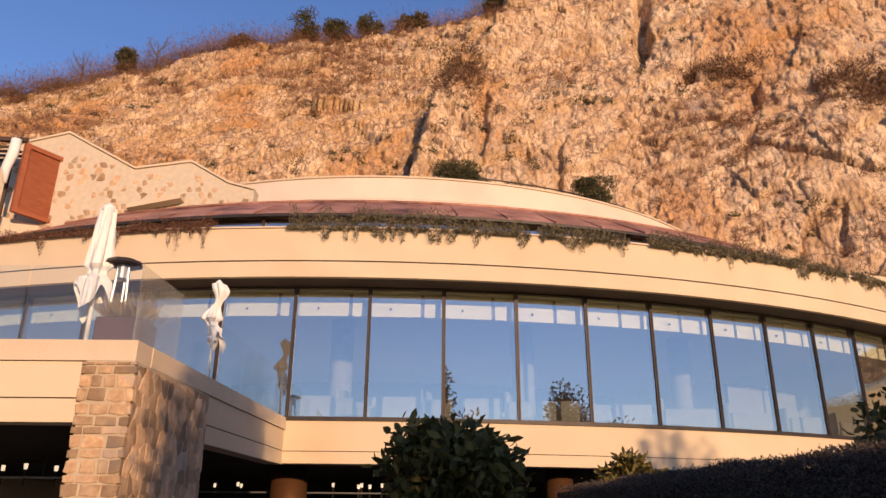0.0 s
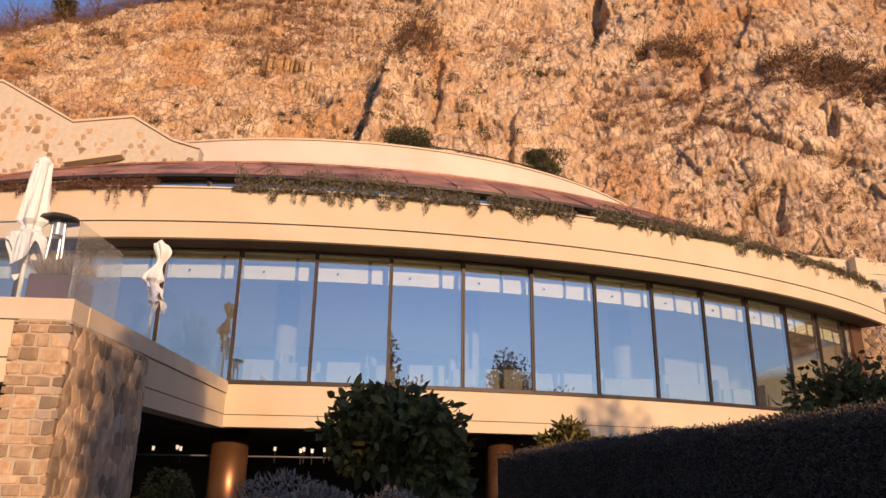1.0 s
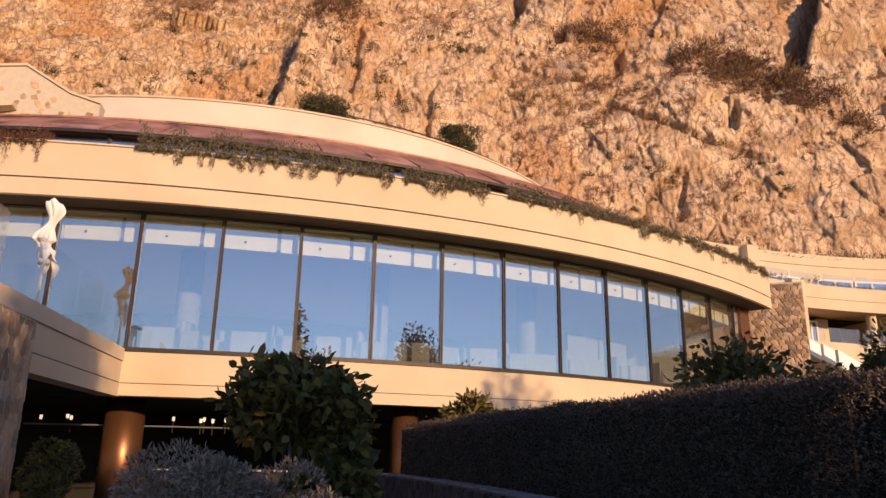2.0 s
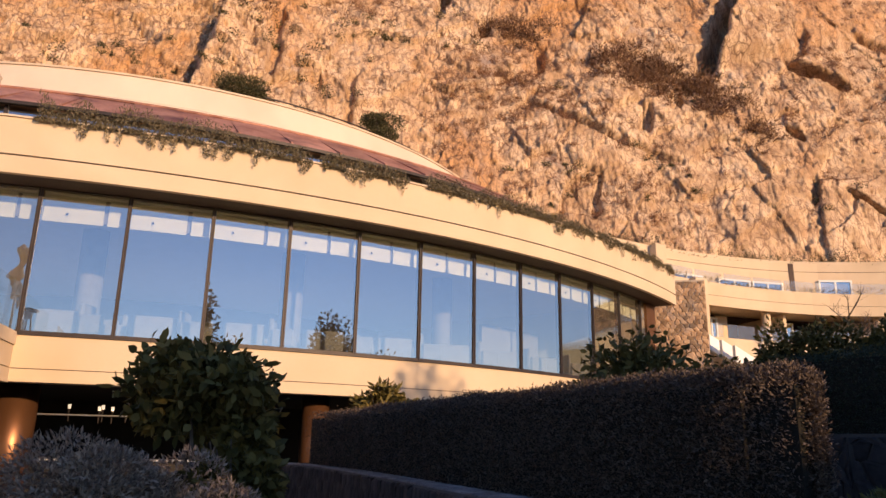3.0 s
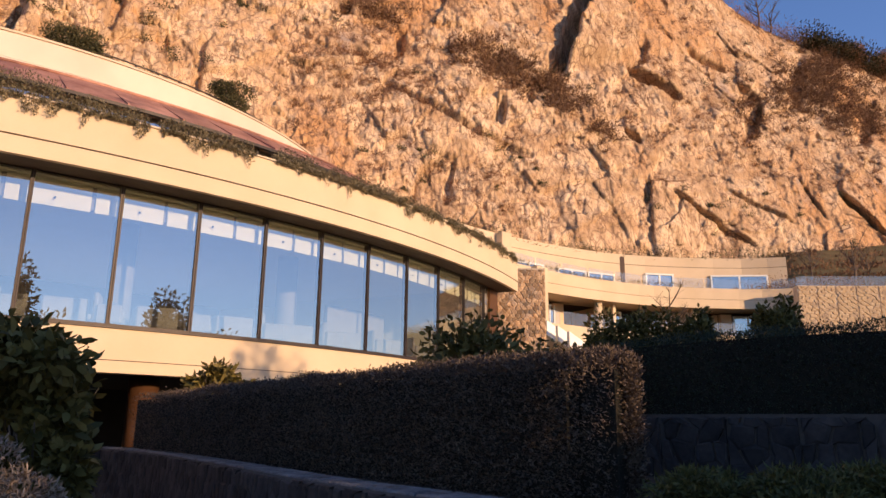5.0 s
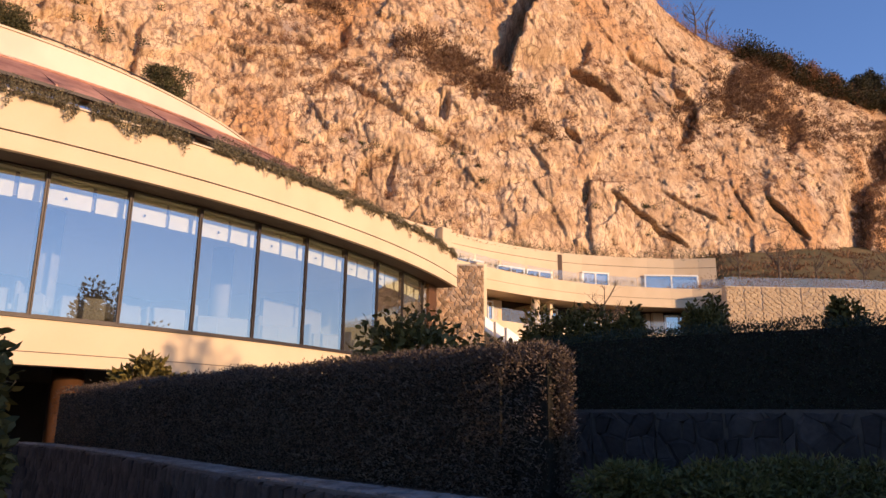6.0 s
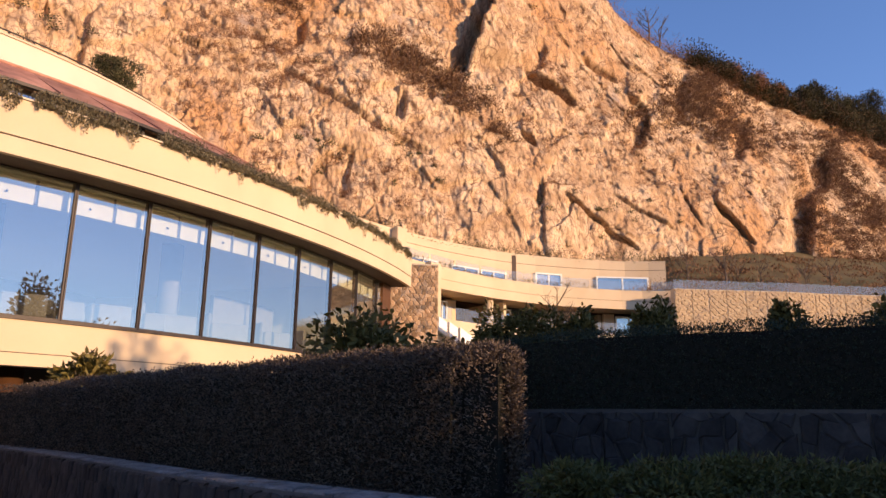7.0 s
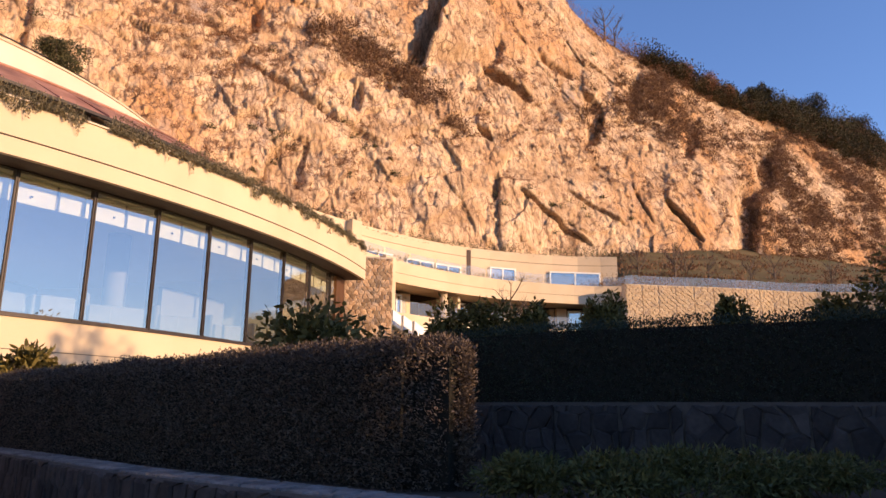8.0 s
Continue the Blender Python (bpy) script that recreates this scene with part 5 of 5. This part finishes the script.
# rubble wall between the curved front and the wing
stw = tagged(solid("stone_wall", prism([(16.4, 23.9), (18.05, 22.9), (18.8, 24.0), (17.2, 25.0)], 2.0, 7.85), MORTAR), "tall rubble stone wall end beside the curved front", "wall")
ux = Vector((1.65, -1.0, 0)).normalized()
stone_face(stw, hexes(1.93, 5.8, 0.23, 0.155, sr, 0.24), (16.4, 23.9, 2.0), ux, (0, 0, 1), (ux.y, -ux.x, 0), 0.03, 0.03, STONE, sr)

# the long retaining wall with its glass rail
RET = smooth_line([(38.3, 25.5), (41.1, 23.75), (44.3, 21.6), (47.9, 19.7), (51.4, 16.7), (55.0, 9.7)], 1.0)
ret = tagged(solid("retaining_wall", curve_bar(RET, 0.5, 3.5, 9.72), MORTAR), "long pale rubble retaining wall topped by a glass rail", "wall")
got = []
for a, b in zip(RET, RET[1:]):
    d = Vector((b[0] - a[0], b[1] - a[1], 0))
    L = d.length
    d.normalize()
    got += stone_face(None, hexes(L, 4.5, 0.40, 0.17, sr, 0.25), (a[0], a[1], 5.2), d, (0, 0, 1), (d.y, -d.x, 0), 0.04, 0.05, STONE, sr, True)
o = solid("stones", join(*got), STONEPALE, ret)
o["kind"] = "stuff"
for a, b in zip(RET[::2], RET[2::2]):
    g = solid("rail_glass", quad(a, b, 9.72, 10.27), FROSTGLASS, ret)
    g.visible_shadow = False

# planting on the wing's terrace and roof
rp = np.random.default_rng(77)


def strip(line, z, n, spread, leaf, up):
    s = rp.uniform(0, len(line) - 1.001, n)
    i = s.astype(int)
    L = np.array(line)
    p2 = L[i] + (L[i + 1] - L[i]) * (s - i)[:, None]
    hgt = vnoise(np.stack([s * 0.9, s * 0, s * 0], 1), 5)
    p = np.concatenate([p2 + rp.normal(size=(n, 2)) * spread, (z + rp.uniform(0, 1, n) * up * np.clip(hgt * 2 - 0.5, 0.05, 2))[:, None]], 1)
    d = rp.normal(size=(n, 3)) * 0.6 + np.array([0, 0, 0.6])
    return leaves(p, d, leaf, leaf * 0.3, rp)


tagged(solid("terrace_planting", strip(FARLINE[:14], 9.8, 900, 0.12, 0.13, 0.3), TRAIL), "sparse grey-green planting along the wing's parapet", "plants", kind="stuff")
tagged(solid("roof_planting", strip(offset(UP, 1.2), 12.2, 9000, 0.6, 0.14, 0.9), EVERGREEN), "dark green shrubs along the wing's roof", "plants", kind="stuff")
tagged(solid("slope_brush", strip(offset(RET, 3.0), 9.9, 9000, 1.2, 0.17, 1.0), BROWNBRUSH), "brown brush on the grassy slope", "plants", kind="stuff")
for i, (a, d, z, h) in enumerate(((57.3, 52, 10.2, 3.4), (60.0, 53, 10.4, 3.6), (60.8, 54, 10.6, 3.0), (62.4, 55, 10.6, 2.6), (65.3, 56, 10.3, 2.8), (66.9, 57, 10.3, 3.2), (70.5, 58, 10.3, 2.8))):
    bare_tree((math.sin(radians(a)) * d, math.cos(radians(a)) * d, z), h, 40 + i, "young leafless tree on the grassy slope")

# dry tussocks and low brush over the slope behind the retaining wall
sa, sd = rp.uniform(51.5, 80, 420), rp.uniform(0.0, 1.0, 420) ** 1.3
sb_, se_ = np.interp(sa, AZ, BASE_D), np.interp(sa, AZ, BASE_EL)
sz = 1.6 + sb_ * np.tan(np.radians(se_)) + 0.8
edge_ = np.interp(sa, [51, 57, 68, 80], [48.2, 48.2, 53.6, 58.2])
dd = edge_ + (sb_ - edge_) * sd
seat = np.stack([np.sin(np.radians(sa)) * dd, np.cos(np.radians(sa)) * dd, 9.6 + (sz - 9.6) * sd], 1)
tus = np.repeat(seat, 30, 0) + rp.normal(size=(12600, 3)) * np.array([0.35, 0.35, 0.10])
tusd = rp.normal(size=(12600, 3)) * 0.6 + np.array([0, 0, 0.9])
tagged(solid("slope_tussocks", leaves(tus, tusd, 0.30, 0.09, rp), BROWNBRUSH), "dark brown tussocks and brush over the grassy slope", "plants", kind="stuff")

# ---- the garden in front ----
WALL1 = smooth_line([(0.7, 15.6), (1.35, 14.8), (2.0, 12.4), (2.22, 9.0), (2.30, 6.0), (2.50, 4.1), (2.74, 2.74), (3.35, 1.75), (4.3, 0.6), (5.6, -1.2), (7.0, -3.5)], 0.4)
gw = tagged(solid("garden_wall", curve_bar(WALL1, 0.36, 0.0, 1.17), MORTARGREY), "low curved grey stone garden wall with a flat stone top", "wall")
BED1 = smooth_line([(5.2, 16.2), (5.8, 12.0), (5.9, 8.0), (5.75, 6.3), (6.0, 4.9), (6.5, 3.8), (6.9, 2.85), (7.6, 1.4), (8.6, -0.8), (9.6, -3.5)], 0.6)
tagged(solid("garden_bed_lower", prism([(x + 0.2, y) for x, y in WALL1] + list(reversed([(x, y) for x, y in BED1])), 0.0, 1.14), SOIL), "dark soil bed behind the garden wall", "bed", kind="structure")
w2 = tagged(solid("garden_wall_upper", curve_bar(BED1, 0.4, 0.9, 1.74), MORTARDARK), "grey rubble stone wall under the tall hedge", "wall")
BACK = [(x + 9.0, y) for x, y in BED1]
tagged(solid("garden_bed_upper", prism([(x + 0.3, y) for x, y in BED1] + list(reversed(BACK)), 0.9, 1.70), SOIL), "dark soil bed behind the upper wall", "bed", kind="structure")


def hedge(name, line, thick, z0, z1, n, leaf, material, core, label, seed, near=None):
    """A clipped hedge: a solid core coloured as inner shade, single leaves over its faces."""
    r_ = np.random.default_rng(seed)
    t = thing(name, (line[0][0], line[0][1], z0), label, "hedge", "clipped hedges")
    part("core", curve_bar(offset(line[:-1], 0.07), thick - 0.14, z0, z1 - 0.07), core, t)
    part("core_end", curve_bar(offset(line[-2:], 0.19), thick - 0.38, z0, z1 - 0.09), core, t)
    L = np.array(line)
    seg = np.linalg.norm(np.diff(L, axis=0), axis=1)
    dist = np.concatenate([[0], np.cumsum(seg)])
    tot = dist[-1]
    s = (tot + 0.06) * (r_.uniform(0, 1, n) ** (0.62 if near else 1.0))
    i = np.clip(np.searchsorted(dist, s) - 1, 0, len(seg) - 1)
    d2 = (L[i + 1] - L[i]) / seg[i][:, None]
    p2 = L[i] + d2 * (s - dist[i])[:, None]
    nr = np.stack([-d2[:, 1], d2[:, 0]], 1)
    face = r_.uniform(0, 1, n)
    front, top = face < 0.52, (face >= 0.52) & (face < 0.86)
    u = np.where(front, 0.0, np.where(top, r_.uniform(0, 1, n), 1.0)) * thick
    zz = np.where(top, 1.0, r_.uniform(0, 1, n)) * (z1 - z0) + z0
    rnd = 0.10
    lump = (fbm(np.stack([s * 2.2, u * 2.2, zz * 3], 1), 3, seed) - 0.5) * 0.10
    # round the upper edges
    ez = np.maximum(0, zz - (z1 - rnd)) / rnd
    u = np.where(~top, np.where(front, u + ez ** 2 * rnd * 0.6, u - ez ** 2 * rnd * 0.6), u)
    # round the end in plan
    turn = np.clip(s - (tot - 0.26), 0, 0.26)
    inset = 0.26 - np.sqrt(np.maximum(0.26 ** 2 - turn ** 2, 0))
    u = np.where(top, inset + u * (1 - 2 * inset / thick), np.where(front, u + inset, u - inset))
    eu = np.maximum(0, np.maximum(rnd - (u - inset), (u + inset) - (thick - rnd))) / rnd
    zz = np.where(top, zz - eu ** 2 * rnd * 0.6, zz)
    away = np.where(front, -1.0, np.where(top, 0.0, 1.0))
    p2 = p2 + nr * (u + away * lump + r_.normal(size=n) * 0.024)[:, None]
    zz = zz + np.where(top, lump - 0.5 * inset ** 2, 0) + r_.normal(size=n) * 0.024
    p = np.concatenate([p2, zz[:, None]], 1)
    d = np.concatenate([nr * away[:, None], np.where(top, 1.0, 0.35)[:, None]], 1) + r_.normal(size=(n, 3)) * 0.6
    part("leaves", leaves(p, d, leaf, leaf * 0.45, r_), material, t)
    # the end
    m = n // 26
    q = np.array(line[-1])
    e2 = d2[np.argmax(s)]
    n2 = np.array([-e2[1], e2[0]])
    uu, zz = r_.uniform(0.26 / thick, 1 - 0.26 / thick, m), r_.uniform(z0, z1, m)
    bulge = 0.03 - 0.05 * np.clip((zz - z1 + 0.1) / 0.1, 0, 1)
    p = np.concatenate([q + n2 * (uu * thick)[:, None] + e2 * (bulge + r_.normal(size=m) * 0.02)[:, None], zz[:, None]], 1)
    d = np.concatenate([np.repeat(e2[None], m, 0), np.full((m, 1), 0.3)], 1) + r_.normal(size=(m, 3)) * 0.6
    part("end_leaves", leaves(p, d, leaf, leaf * 0.45, r_), material, t)
    return t


# near-black core colour stands in for the shade between the leaves
HEDGECORE = mat("hedge_inner_shade", (0.012, 0.012, 0.009), (0.03, 0.026, 0.018), 20, 1.0, bump=0.5, fine=60)
H1 = smooth_line([(2.05, 14.2), (2.55, 10.0), (2.90, 7.0), (3.10, 5.2), (3.29, 3.66)], 0.3)
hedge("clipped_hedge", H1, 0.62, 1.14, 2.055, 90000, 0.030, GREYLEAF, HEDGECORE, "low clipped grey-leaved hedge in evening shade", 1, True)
H2 = smooth_line([(6.3, 9.0), (6.25, 7.9), (6.0, 6.1), (6.2, 4.9), (6.67, 3.8), (7.05, 2.85), (7.7, 1.6), (8.6, -0.2), (9.4, -2.0)], 0.4)
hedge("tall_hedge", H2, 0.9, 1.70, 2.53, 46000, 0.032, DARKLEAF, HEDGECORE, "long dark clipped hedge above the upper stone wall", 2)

# stones of the garden walls
WS = random.Random(31)
got = []
for a, b in zip(WALL1, WALL1[1:]):
    d = Vector((b[0] - a[0], b[1] - a[1], 0))
    L = d.length
    d.normalize()
    nr = Vector((-d.y, d.x, 0))
    if a[1] < 15.7 and a[1] > 0.3:
        for pts in hexes(L, 1.14, 0.20, 0.17, WS, 0.16):
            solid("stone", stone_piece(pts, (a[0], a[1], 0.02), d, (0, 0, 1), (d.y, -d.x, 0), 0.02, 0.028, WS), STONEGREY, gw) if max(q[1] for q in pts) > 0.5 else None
    for pts in hexes(L, 0.36, 0.17, 0.14, WS, 0.22):
        got.append(stone_piece(pts, (a[0], a[1], 1.17), d, nr, (0, 0, 1), 0.035, 0.014, WS))
o = solid("top_stones", join(*got), TOPSTONE, gw)
o["kind"] = "stuff"
for a, b in zip(BED1, BED1[1:]):
    d = Vector((b[0] - a[0], b[1] - a[1], 0))
    L = d.length
    d.normalize()
    if a[1] < 8 and a[1] > -2:
        for pts in hexes(L, 0.70, 0.21, 0.17, WS, 0.3):
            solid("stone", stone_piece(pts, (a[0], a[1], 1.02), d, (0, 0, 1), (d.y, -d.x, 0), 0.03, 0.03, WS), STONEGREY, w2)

# laurels and other shrubs
shrub("laurel_bush", (0.10, 8.0, 1.58), (1.04, 0.80, 0.54), 3400, 0.16, 0.50, LAUREL, "large-leaved dark green laurel bush", 61, "shrub", "laurels", 14, 6, 0.5, 0.0)
shrub("laurel_bush", (0.50, 7.8, 0.25), (0.58, 0.5, 0.92), 2400, 0.155, 0.46, LAUREL, "leafy laurel bush under a wider laurel crown", 62, "shrub", "laurels", 12, 4, 0.5, 0.0)
shrub("laurel_bush", (3.2, 12.75, 1.5), (0.72, 0.5, 0.62), 1300, 0.16, 0.36, LAUREL, "small sunlit laurel bush behind the clipped hedge", 63, "shrub", "laurels", 9, 4)
shrub("laurel_bush", (4.30, 6.35, 1.14), (0.98, 0.7, 0.84), 5600, 0.10, 0.45, LAUREL, "glossy laurel bush behind the clipped hedge", 64, "shrub", "laurels", 16, 5, 0.25)
shrub("laurel_bush", (5.0, 6.05, 1.14), (0.62, 0.45, 0.74), 2800, 0.10, 0.45, LAUREL, "glossy laurel bush behind the clipped hedge", 65, "shrub", "laurels", 11, 4, 0.25)
for i, (a, d, w, top) in enumerate(((43.0, 9.6, 0.42, 2.90), (46.0, 9.5, 0.45, 2.98), (49.3, 9.4, 0.24, 2.98), (54.8, 9.2, 0.34, 3.16), (63.5, 9.0, 0.26, 2.92), (70.2, 9.0, 0.42, 2.98), (74.0, 8.9, 0.85, 3.22))):
    shrub("laurel_bush", (math.sin(radians(a)) * d, math.cos(radians(a)) * d, 1.7), (w * 1.2, w, (top - 1.7) / 1.75), 3600, 0.075, 0.45, LAUREL, "dark laurel bush behind the tall hedge", 70 + i, "shrub", "laurels", 9, 4)
shrub("grey_shrub", (-0.62, 6.1, 0.55), (0.85, 0.6, 0.62), 15000, 0.06, 0.28, SILVERLEAF, "clipped silvery grey shrub in shade", 81, "shrub", "", 12, 5, 0.8)
shrub("grey_shrub", (0.06, 5.95, 0.5), (0.66, 0.5, 0.52), 7000, 0.06, 0.28, SILVERLEAF, "clipped silvery grey shrub in shade", 82, "shrub", "", 10, 4, 0.8)
shrub("dark_shrub", (-2.95, 10.6, 0.6), (0.48, 0.45, 0.56), 3500, 0.06, 0.4, LAUREL, "clipped dark green shrub beside the stone pier", 83, "shrub", "", 10, 4, 0.8)
for i, (x, y, w) in enumerate(((3.55, 2.55, 0.42), (3.95, 2.35, 0.5), (4.4, 2.2, 0.5), (3.35, 2.95, 0.35), (4.9, 2.0, 0.45))):
    shrub("juniper", (x, y, 1.12), (w, w, 0.17), 3400, 0.045, 0.3, JUNIPER, "low spreading green juniper", 90 + i, "shrub", "junipers", 12, 3, 0.3)
wing_tree = bare_tree((28.9, 26.6, 5.0), 4.0, 77, "small bare tree with a few pale leaves before the wing")

# candle chandeliers hung in the lower hall
for x0, x1, y, zb, cand in ((-9.2, -6.2, 12.5, 2.10, (-8.9, -8.1, -7.27, -6.9, -6.39)), (-5.6, -0.6, 17.6, 2.02, (-5.27, -4.74, -4.66, -2.54, -1.95, -1.88, -1.69, -1.41, -1.0))):
    ch = thing("candle_chandelier", ((x0 + x1) / 2, y, zb), "long metal chandelier bar with white candle lights", "chandelier", "chandeliers")
    part("bar", tube([(x0, y, zb), (x1, y, zb)], 0.018, 8), CHROME, ch)
    for x in (x0 + 0.4, x1 - 0.4):
        part("rod", tube([(x, y, zb), (x, y, 2.61)], 0.008, 6), METAL, ch)
    for i, x in enumerate(cand):
        c = part("candle_stem", tube([(x, y, zb - 0.16 + 0.03 * (i % 2)), (x, y, zb + 0.10 + 0.03 * (i % 2))], 0.012, 6), METAL, ch)
        sh = part("candle_shade", tube([(x, y, zb + 0.10 + 0.03 * (i % 2)), (x, y, zb + 0.19 + 0.03 * (i % 2))], [0.028, 0.033], 10), LAMPWHITE, ch, "glowing white candle shade")
for x0, x1, y, z in ((-8.0, -4.6, 12.9, 1.10), (-4.2, 0.4, 18.6, 1.10)):
    bar = thing("bar_counter", ((x0 + x1) / 2, y + 0.3, 0.02), "dark bar counter with a polished edge", "counter")
    part("top", box(x0, x1, y - 0.15, y + 0.5, z - 0.04, z, 0.008), CHROME, bar)
    part("front", box(x0 + 0.05, x1 - 0.05, y, y + 0.45, 0.02, z - 0.041), DARKROOM, bar)

# dining room: columns, tables, chairs
for a, r in ((-90.0, 25.6), (-79.2, 25.6), (-68.4, 25.6), (-101, 25.6)):
    x, y, _ = on_arc(r, a, 0)
    c = thing("interior_column", (x, y, 3.42), "round pale grey column inside the dining room", "column", "interior columns")
    part("shaft", tube([(x, y, 3.42), (x, y, 6.40)], 0.30, 24), FABRIC, c, smooth=True)


tagged(solid("wall_partition", arc(25.2, 25.35, 3.42, 5.3, -64.0, -57.0, 8), FABRIC), "pale partition wall inside the dining room", "wall", kind="structure")
tagged(solid("wall_end_lining", arc(20.0, 28.0, 3.42, 6.40, A1 - 1.4, A1 - 1.2, 1), PELMET), "pale end wall of the dining room", "wall", kind="structure")


def dining_table(x, y, z):
    t = thing("dining_table", (x, y, z), "white-clothed dining table behind the glass", "table", "dining tables")
    part("cloth", box(x - 0.45, x + 0.45, y - 0.45, y + 0.45, z + 0.25, z + 0.75, 0.03), FABRIC, t)
    part("pedestal", tube([(x, y, z), (x, y, z + 0.25)], 0.08, 10), METAL, t)
    return t


def armchair(x, y, z, w):
    t = thing("armchair", (x, y, z), "pale upholstered armchair behind the glass", "chair", "armchairs")
    c, s = math.cos(w), math.sin(w)

    def rot(vf):
        return [(x + (p[0] * c - p[1] * s), y + (p[0] * s + p[1] * c), z + p[2]) for p in vf[0]], vf[1]

    part("seat", rot(box(-0.3, 0.3, -0.28, 0.28, 0.22, 0.44, 0.04)), FABRIC, t)
    part("backrest", rot(box(-0.3, 0.3, 0.22, 0.34, 0.24, 0.88, 0.04)), FABRIC, t)
    for sx in (-1, 1):
        part("armrest", rot(box(sx * 0.33 - 0.05, sx * 0.33 + 0.05, -0.25, 0.25, 0.22, 0.62, 0.03)), FABRIC, t)
        for sy in (-1, 1):
            part("leg", rot(box(sx * 0.27 - 0.02, sx * 0.27 + 0.02, sy * 0.24 - 0.02, sy * 0.24 + 0.02, 0, 0.23)), METAL, t)
    return t


for k in range(9):
    a = -90.5 + k * 4.1
    x, y, _ = on_arc(26.9, a, 0)
    dining_table(x, y, 3.42)
    x, y, _ = on_arc(27.5, a + 1.7, 0)
    armchair(x, y, 3.42, radians(a + 90 + 70))
    x, y, _ = on_arc(26.3, a + 1.8, 0)
    armchair(x, y, 3.42, radians(a + 90 - 60))

# ---- behind the walker: unseen trees and hedges added to shade the garden ----
def shade_tree(at, size, h, seed, label, leafn=5200):
    r_ = np.random.default_rng(seed)
    x, y, z = at
    t = thing("unseen_tree", at, label, "tree", "trees behind the garden")
    part("trunk", tube([(x, y, -0.1), (x + 0.1, y, h * 0.4), (x, y + 0.1, h * 0.75)], [0.2, 0.15, 0.06], 10), BARK, t)
    p, d = cloud(r_, leafn, (x, y, h * 0.56), (size, size, h * 0.56), 18, 0.1)
    ok = p[:, 2] > 0.4
    part("crown", leaves(p[ok], d[ok] + r_.normal(size=(ok.sum(), 3)) * 0.6, 0.30, 0.14, r_), EVERGREEN, t)


# the last tree stands off to the right, added for a reflection in the panes
for i, (x, y, s, h) in enumerate(((4.75, -6.0, 1.7, 9.3), (15.9, -6.0, 2.05, 9.1), (9.0, -8.0, 2.0, 4.4), (6.9, -6.4, 1.2, 6.4), (12.6, -8.2, 2.8, 6.4), (16.0, -8.0, 2.6, 6.3), (21.5, -8.5, 3.0, 6.6), (25.5, -8.5, 3.0, 6.8), (31.0, 4.0, 1.3, 6.3))):
    shade_tree((x, y, 0.0), s, h, 200 + i, "dense dark evergreen tree added out of view", 9000 if i < 2 else 5200)
# both hedges are out of view, added to keep low sun off the beds
hedge("unseen_hedge", smooth_line([(4.4, -5.0), (8.2, -5.2)], 1.0), 1.0, 0.0, 3.3, 5000, 0.12, DARKLEAF, HEDGECORE, "dark hedge added out of view to block the low sun", 9)
hedge("unseen_hedge", smooth_line([(8.4, -5.2), (14.0, -5.5), (30.0, -6.5), (44.0, -8.0)], 1.0), 1.0, 0.0, 5.6, 14000, 0.12, DARKLEAF, HEDGECORE, "tall dark hedge added out of view to block the low sun", 10)
tagged(solid("path", prism([(-9, -4.5), (4.5, -4.5), (3.2, 0.5), (2.2, 3.5), (2.1, 12), (0.5, 15.0), (-3.3, 15.5), (-9, 8.0)], -0.3, 0.012), PAVING), "grey paved garden path", "path", kind="structure")
